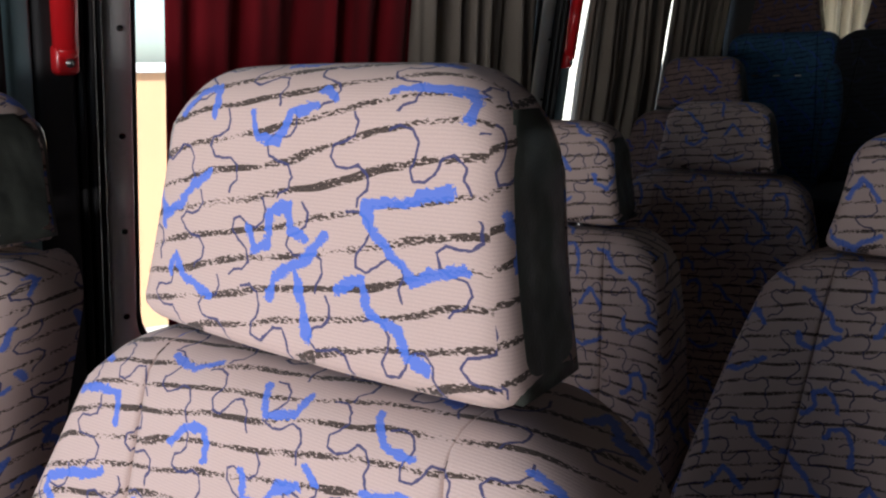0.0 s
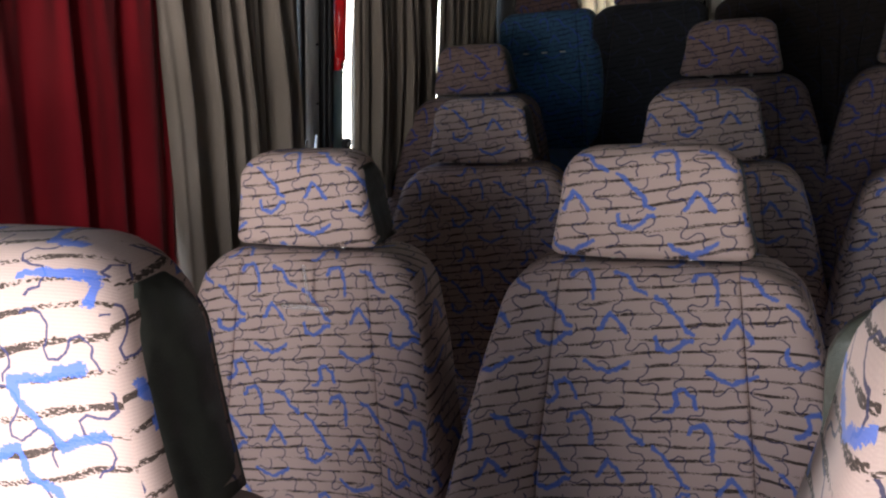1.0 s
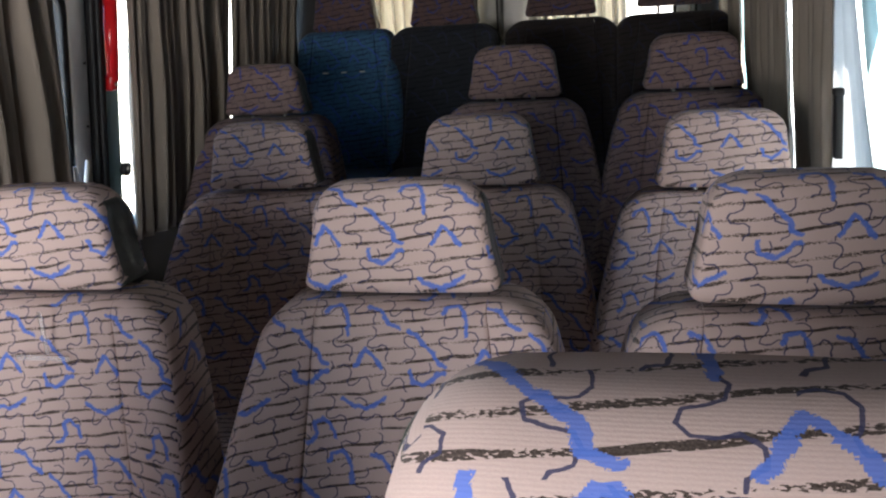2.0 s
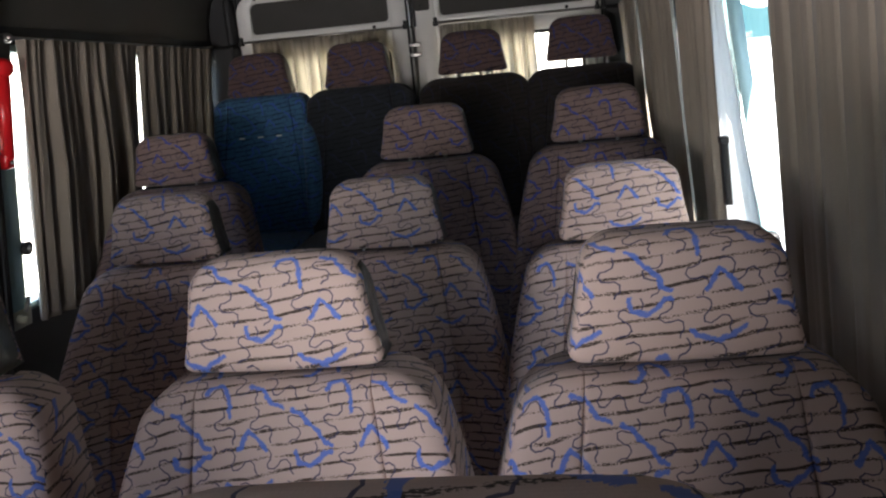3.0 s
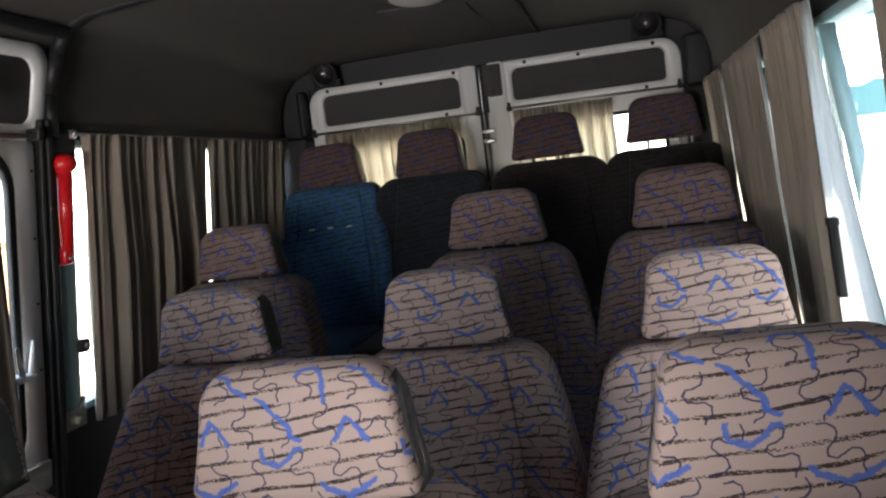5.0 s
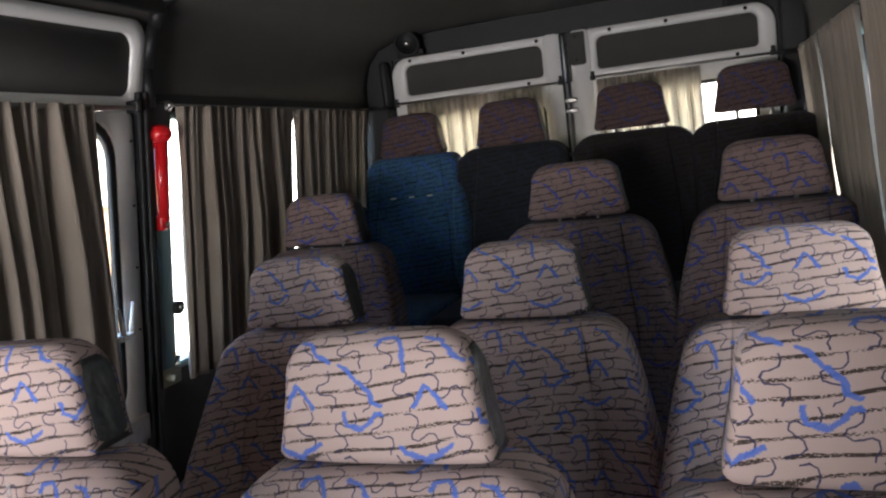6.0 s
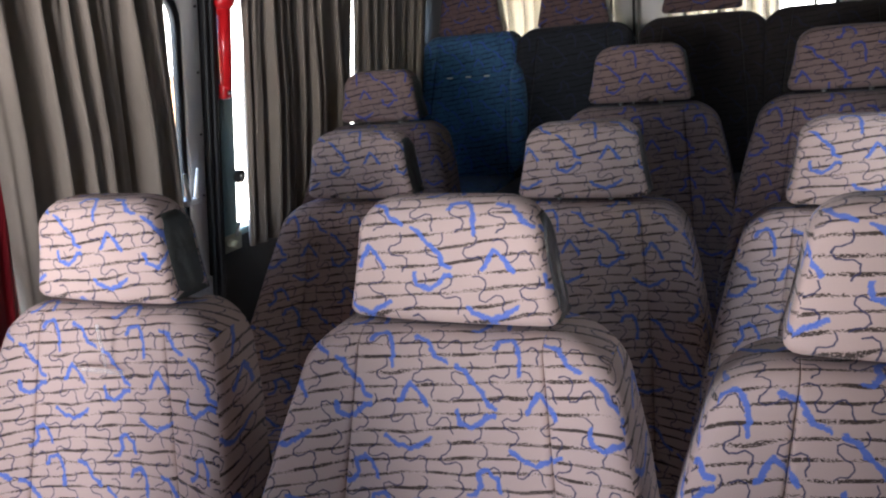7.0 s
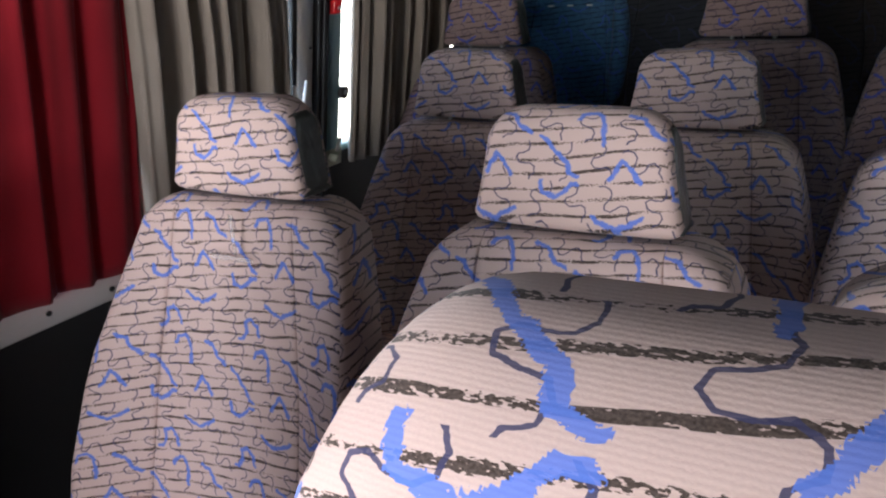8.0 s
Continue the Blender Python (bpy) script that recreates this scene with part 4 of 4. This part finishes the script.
grab_handle(0.584, 1.252, 1.56, "red plastic grab handle on the black front pillar")

# pillar strip between the door seal and the side window
seals.append(structure("trim", boxes((-0.872, -0.856, 2.030, 2.098, 0.80, 1.49), bevel=0.006), TEAL, "grey-green strip beside the side window", "pillar", smooth=True))

seals.append(structure("trim", boxes((-0.872, -0.854, 2.030, 2.112, 1.492, 1.575), bevel=0.005), TRIM_DARK, "dark felt above the grab handle", "pillar", smooth=True))


curtain("sheer_curtain", "white sheer cloth panel glowing with daylight", SHEER, 1.775, 1.855, 0.80, 1.572, 1, 2.2, 0.004, 21, lean0=-0.33, lean1=0.0, group="side curtains", ruffle=False)


def dark_strap():
    root = thing("strap", "short black strap hung on the sheer cloth", "strap", (0.822, 1.740, 1.066))
    part("band", box(bmesh.new(), -0.009, 0.005, -0.010, 0.010, 0.0, 0.126, bevel=0.002), RUBBER, root)
    part("loop", box(bmesh.new(), -0.011, 0.007, -0.012, 0.012, 0.122, 0.136, bevel=0.003), RUBBER, root)
    return root


dark_strap()


def belt():
    root = thing("seat_belt", "grey seat belt strap hanging beside the window", "belt", (0.852, 1.650, 0.92))
    bm = bmesh.new()
    rows = []
    for k in range(13):
        z = 0.60 - 0.5 * k / 12
        y = 0.08 - 0.166 * (k / 12)
        rows.append([bm.verts.new((x, y + d, z)) for x, d in ((-0.016, -0.007), (-0.016, -0.004), (0.012, 0.007), (0.012, 0.004))])
    for a, b in zip(rows, rows[1:]):
        for k in range(4):
            bm.faces.new((a[k], a[(k + 1) % 4], b[(k + 1) % 4], b[k]))
    bm.faces.new(rows[0])
    bm.faces.new(rows[-1])
    part("strap", bm, TEAL, root)
    part("buckle_guide", box(bmesh.new(), -0.014, 0.012, -0.10, -0.060, 0.055, 0.125, bevel=0.01, seg=3), TRIM_DARK, root, "dark plastic belt guide")
    return root


belt()


def belt_anchor():
    root = thing("belt_anchor", "dark round belt anchor on the window strip", "belt", (-0.850, 2.104, 1.015))
    part("disc", rod(bmesh.new(), (-0.012, 0, 0), (0.008, 0, 0), 0.019, 16), TRIM_DARK, root)
    part("bolt_head", ball(bmesh.new(), (0.009, 0, 0), 0.008, n=8), STEEL, root)
    return root


belt_anchor()


def pillar_bracket():
    root = thing("pillar_bracket", "olive metal bracket at the foot of the window strip", "bracket", (-0.850, 2.072, 0.80))
    part("plate", box(bmesh.new(), -0.014, -0.004, -0.045, 0.040, 0.0, 0.052, bevel=0.003), OLIVE, root)
    bm = bmesh.new()
    rod(bm, (-0.004, -0.02, 0.03), (0.022, -0.02, 0.026), 0.011, 12)
    part("stud", bm, OLIVE, root)
    bm = rod(bmesh.new(), (0.006, 0.0, 0.045), (0.004, 0.018, 0.082), 0.006, 10)
    part("hook", bm, STEEL, root, "bent steel hook")
    return root


pillar_bracket()


# ---- the side walls lean out towards the floor ----
def lean_out(top, side, slope):
    bpy.context.view_layer.update()
    for ob in [top] + list(top.children_recursive):
        if ob.type != "MESH" or ob.name.split(".")[0] in ("upper_frame", "felt_panel"):
            continue
        base = ob.matrix_world.translation.z
        for v in ob.data.vertices:
            v.co.x += side * slope * (1.55 - v.co.z - base)


LEFT_SIDE = [wall_left, door_s] + seals
RIGHT_SIDE = [wall_right]
for ob in list(scene.objects):
    if ob.parent:
        continue
    kind = ob.name.split(".")[0]
    if kind in ("window_1", "window_4", "grab_handle", "belt_anchor", "pillar_bracket"):
        LEFT_SIDE.append(ob)
    elif kind in ("window_2", "window_3", "window_5", "sheer_curtain", "strap", "seat_belt"):
        RIGHT_SIDE.append(ob)
    elif kind == "curtain" and ob["group"] != "rear curtains":
        (LEFT_SIDE if ob.data.vertices[0].co.x < 0 else RIGHT_SIDE).append(ob)
for ob in LEFT_SIDE:
    lean_out(ob, -1, 0.14)
for ob in RIGHT_SIDE:
    lean_out(ob, 1, 0.06)


# ---- ceiling fittings ----
def speaker(x, y, z, tilt):
    root = thing("speaker", "small round black loudspeaker under the headliner", "speaker", (x, y, z), "ceiling speakers")
    root.matrix_world = pose(x, y, z, tilt, 0, 0)
    part("basket", rod(bmesh.new(), (0, 0, 0), (0, 0, 0.032), 0.052, 24), RUBBER, root)
    o, i = [(0.056 * math.cos(2 * math.pi * k / 28), 0.056 * math.sin(2 * math.pi * k / 28)) for k in range(28)], [(0.044 * math.cos(2 * math.pi * k / 28), 0.044 * math.sin(2 * math.pi * k / 28)) for k in range(28)]
    part("rim", ring(bmesh.new(), o, i, -0.008, 0.004, lambda u, v, w: (u, v, w), 0.003), TRIM_DARK, root)
    part("cone", rod(bmesh.new(), (0, 0, -0.002), (0, 0, 0.001), 0.043, 24), TRIM_DARK, root)
    part("dome", ball(bmesh.new(), (0, 0, -0.002), 0.016, sz=0.6), STEEL, root, "shiny metal dome")
    part("bracket", boxes((-0.058, 0.058, 0.03, 0.062, 0.004, 0.014), bevel=0.003), TRIM_DARK, root)
    return root


speaker(-0.632, 3.40, 1.812, -62)
speaker(0.650, 3.40, 1.812, -62)


def hatch():
    root = thing("roof_hatch", "grey roof hatch panel set in the headliner", "hatch", (0.04, 3.03, 1.862))
    part("panel", box(bmesh.new(), -0.20, 0.20, -0.40, 0.40, -0.012, 0.0, bevel=0.006), PANEL, root)
    part("groove", boxes((0.062, 0.070, -0.34, 0.12, -0.0135, -0.0105)), RUBBER, root)
    part("edge_strip", boxes((0.196, 0.206, -0.40, 0.40, -0.016, 0.0), bevel=0.002), RUBBER, root)
    return root


hatch()


def dome_light():
    root = thing("ceiling_light", "round pale ceiling lamp, switched off", "lamp", (0.01, 2.50, 1.861))
    part("base", rod(bmesh.new(), (0, 0, -0.012), (0, 0, 0.0), 0.10, 32), TRIM_DARK, root)
    part("diffuser", ball(bmesh.new(), (0, 0, -0.010), 0.09, sz=0.28, n=24), FOAM_GREY, root, "pale plastic diffuser")
    return root


dome_light()


# Unseen roof panel, made up to house the added fill lamp
def added_roof_panel():
    root = thing("window_6", "added unseen panel round the roof fill lamp", "window", (-0.60, -0.20, 1.850), kind="structure")
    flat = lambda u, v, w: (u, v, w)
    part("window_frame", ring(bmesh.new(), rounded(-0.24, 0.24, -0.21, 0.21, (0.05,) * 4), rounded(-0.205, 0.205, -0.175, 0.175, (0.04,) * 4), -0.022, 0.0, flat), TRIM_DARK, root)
    part("pane", slab(bmesh.new(), rounded(-0.21, 0.21, -0.18, 0.18, (0.04,) * 4), -0.010, -0.004, flat), FOAM_GREY, root, "pale panel above the fill lamp")
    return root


added_roof_panel()

# ---- the seats, row by row ----
COVER = "beige patterned cloth seat with blue strokes"
BROWN = "darker brown patterned cloth seat with blue strokes"
seat(-0.765, 0.318, 0.07, COVER + ", front row by the door", CLOTH_FRONT, du=0.08, dv=0.06, body=(0.08, 0.06), group="front row seats", slim=0.185)
seat(-0.164, 0.288, 0.072, COVER + ", middle front seat", CLOTH_FRONT, body=(0.0, 0.0), group="front row seats", wide=1.12, tall=0.016, taper=0.032, slim=0.25, skew=0.016, deep=0.078)
seat(0.434, 0.287, 0.070, COVER + ", single front seat", CLOTH, du=0.060, dv=-0.062, group="front row seats", wide=1.08, taper=0.036, tall=0.014, crown=0.05, deep=0.092)
seat(-0.446, 1.090, 0.0, COVER + ", marked with tape", CLOTH, du=0.045, dv=0.018, body=(-0.032, 0.008), group="second row seats")
seat(0.119, 1.093, 0.0, COVER + ", second row", CLOTH, du=0.013, dv=0.031, body=(-0.041, -0.012), group="second row seats", wide=1.03, deep=0.074)
seat(0.640, 1.035, 0.010, COVER + ", second row, window side", CLOTH, du=0.039, dv=0.016, body=(0.055, 0.008), group="second row seats", wide=1.02)
seat(-0.404, 1.833, 0.0, COVER + ", third row", CLOTH, du=0.035, dv=0.02, group="third row seats")
seat(0.122, 1.833, 0.0, COVER + ", third row", CLOTH, du=0.02, dv=0.02, body=(0.1, 0.0), group="third row seats")
seat(0.650, 1.770, 0.0, COVER + ", third row, window side", CLOTH, du=0.074, dv=0.018, group="third row seats")
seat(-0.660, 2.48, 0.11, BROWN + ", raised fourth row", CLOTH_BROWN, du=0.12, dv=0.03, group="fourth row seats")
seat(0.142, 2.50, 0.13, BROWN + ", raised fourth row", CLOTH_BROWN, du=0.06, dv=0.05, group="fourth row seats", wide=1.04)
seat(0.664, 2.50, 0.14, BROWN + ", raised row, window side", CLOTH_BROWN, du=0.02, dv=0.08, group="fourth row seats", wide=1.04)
seat(-0.582, 3.15, 0.365, "rear seat, blue light put into its cloth, mauve patterned headrest", CLOTH_BLUE_LIT, head_cloth=CLOTH_MAUVE, du=0.1, head_lift=-0.012, tall=0.006, arms=True, group="rear bench seats", wide=0.94, slim=0.19)
seat(-0.186, 3.15, 0.365, "rear seat, shade put into its dark cloth, mauve patterned headrest", CLOTH_SHADED, head_cloth=CLOTH_MAUVE, head_lift=-0.012, tall=0.012, du=0.03, dv=0.03, group="rear bench seats", wide=0.96, slim=0.208)
seat(0.256, 3.15, 0.365, "rear seat, shade put into its dark brown cloth, patterned headrest", CLOTH_SHADED_BROWN, head_cloth=CLOTH_MAUVE, du=0.07, dv=0.02, group="rear bench seats", wide=0.96, slim=0.208)
seat(0.664, 3.15, 0.365, "rear seat, shade put into its dark brown cloth, patterned headrest pulled up", CLOTH_SHADED_BROWN, head_cloth=CLOTH_MAUVE, du=0.15, dv=0.06, head_lift=0.012, group="rear bench seats", wide=0.96, slim=0.208)


def tape_scrap():
    root = thing("tape_scrap", "creased clear tape on a seat back", "tape", (-0.425, 1.068, 0.93))
    part("strip", boxes((-0.045, 0.045, -0.014, -0.0125, -0.02, -0.012)), TAPE, root)
    part("strip", boxes((0.002, 0.009, -0.008, -0.0065, -0.012, 0.055)), TAPE, root)
    return root


tape_scrap()

# ---- outside ----
structure("ground", boxes((-300, 300, -300, 300, -0.75, -0.62)), ASPHALT, "sunlit pale concrete yard", "ground")


def shop():
    root = thing("shop_front", "white shop front with teal awning and sign board", "building", (5.5, 14.0, -0.62))
    part("wall", boxes((-3.4, 5.0, 0.0, 0.3, 0.0, 3.9)), SHOP_WHITE, root, smooth=False)
    bm = bmesh.new()
    n = 120
    pts = [(-3.4, 2.1)] + [(5.0, 2.1)] + [(5.0 - 8.4 * k / n, 2.66 - 0.10 * abs(math.sin(math.pi * k / n * 14))) for k in range(n + 1)]
    f0 = [bm.verts.new((x, -0.12, z)) for x, z in pts]
    f1 = [bm.verts.new((x, -0.02, z)) for x, z in pts]
    bm.faces.new(f0)
    bm.faces.new(f1[::-1])
    for k in range(len(pts)):
        bm.faces.new((f0[k], f0[(k + 1) % len(pts)], f1[(k + 1) % len(pts)], f1[k]))
    part("awning", bm, SHOP_TEAL, root, "teal scalloped awning", smooth=False)
    part("sign_board", boxes((-3.2, 4.5, -0.10, -0.01, 2.9, 3.62)), SHOP_PALE, root, smooth=False)
    part("sign_edge", boxes((-3.3, 4.6, -0.14, -0.01, 3.622, 3.80)), SHOP_TEAL, root, smooth=False)
    cu = bpy.data.curves.new("sign_text", "FONT")
    cu.body, cu.size, cu.extrude = "MOVE", 0.46, 0.01
    tx = new("sign_text_source", cu)
    dg = bpy.context.evaluated_depsgraph_get()
    me = bpy.data.meshes.new_from_object(tx.evaluated_get(dg))
    bpy.data.objects.remove(tx)
    me.materials.clear()
    me.materials.append(SHOP_LETTER)
    ob = new("sign_lettering", me)
    ob.parent = root
    ob.matrix_local = pose(-2.75, -0.115, 3.10, 90, 0, 0)
    ob["label"] = "teal sign lettering"
    return root


shop()


def yard_wall():
    root = thing("yard_wall", "low ochre rendered wall across the yard", "wall", (-5.0, 3.45, -0.62), rz=-30)
    part("body", boxes((-0.15, 0.15, -3.5, 2.4, 0.0, 1.86)), OCHRE, root, smooth=False)
    part("coping", boxes((-0.19, 0.19, -3.54, 2.44, 1.862, 1.93), bevel=0.01), SHOP_WHITE, root, smooth=False)
    return root


yard_wall()
# Unseen wall, added to block sky light through the right-hand windows
structure("wall_yard", boxes((3.2, 3.5, -12.0, 5.5, -0.62, 3.6)), SHOP_GREY, "unseen grey wall added to cut sky light from the right", "wall")
# Added reflector: a sunlit cream wall that backlights the rear curtains
structure("wall_behind", boxes((-9.0, 1.4, 7.6, 7.9, -0.62, 4.6)), CREAM_WALL, "cream wall added to bounce sunlight onto the rear curtains", "wall")
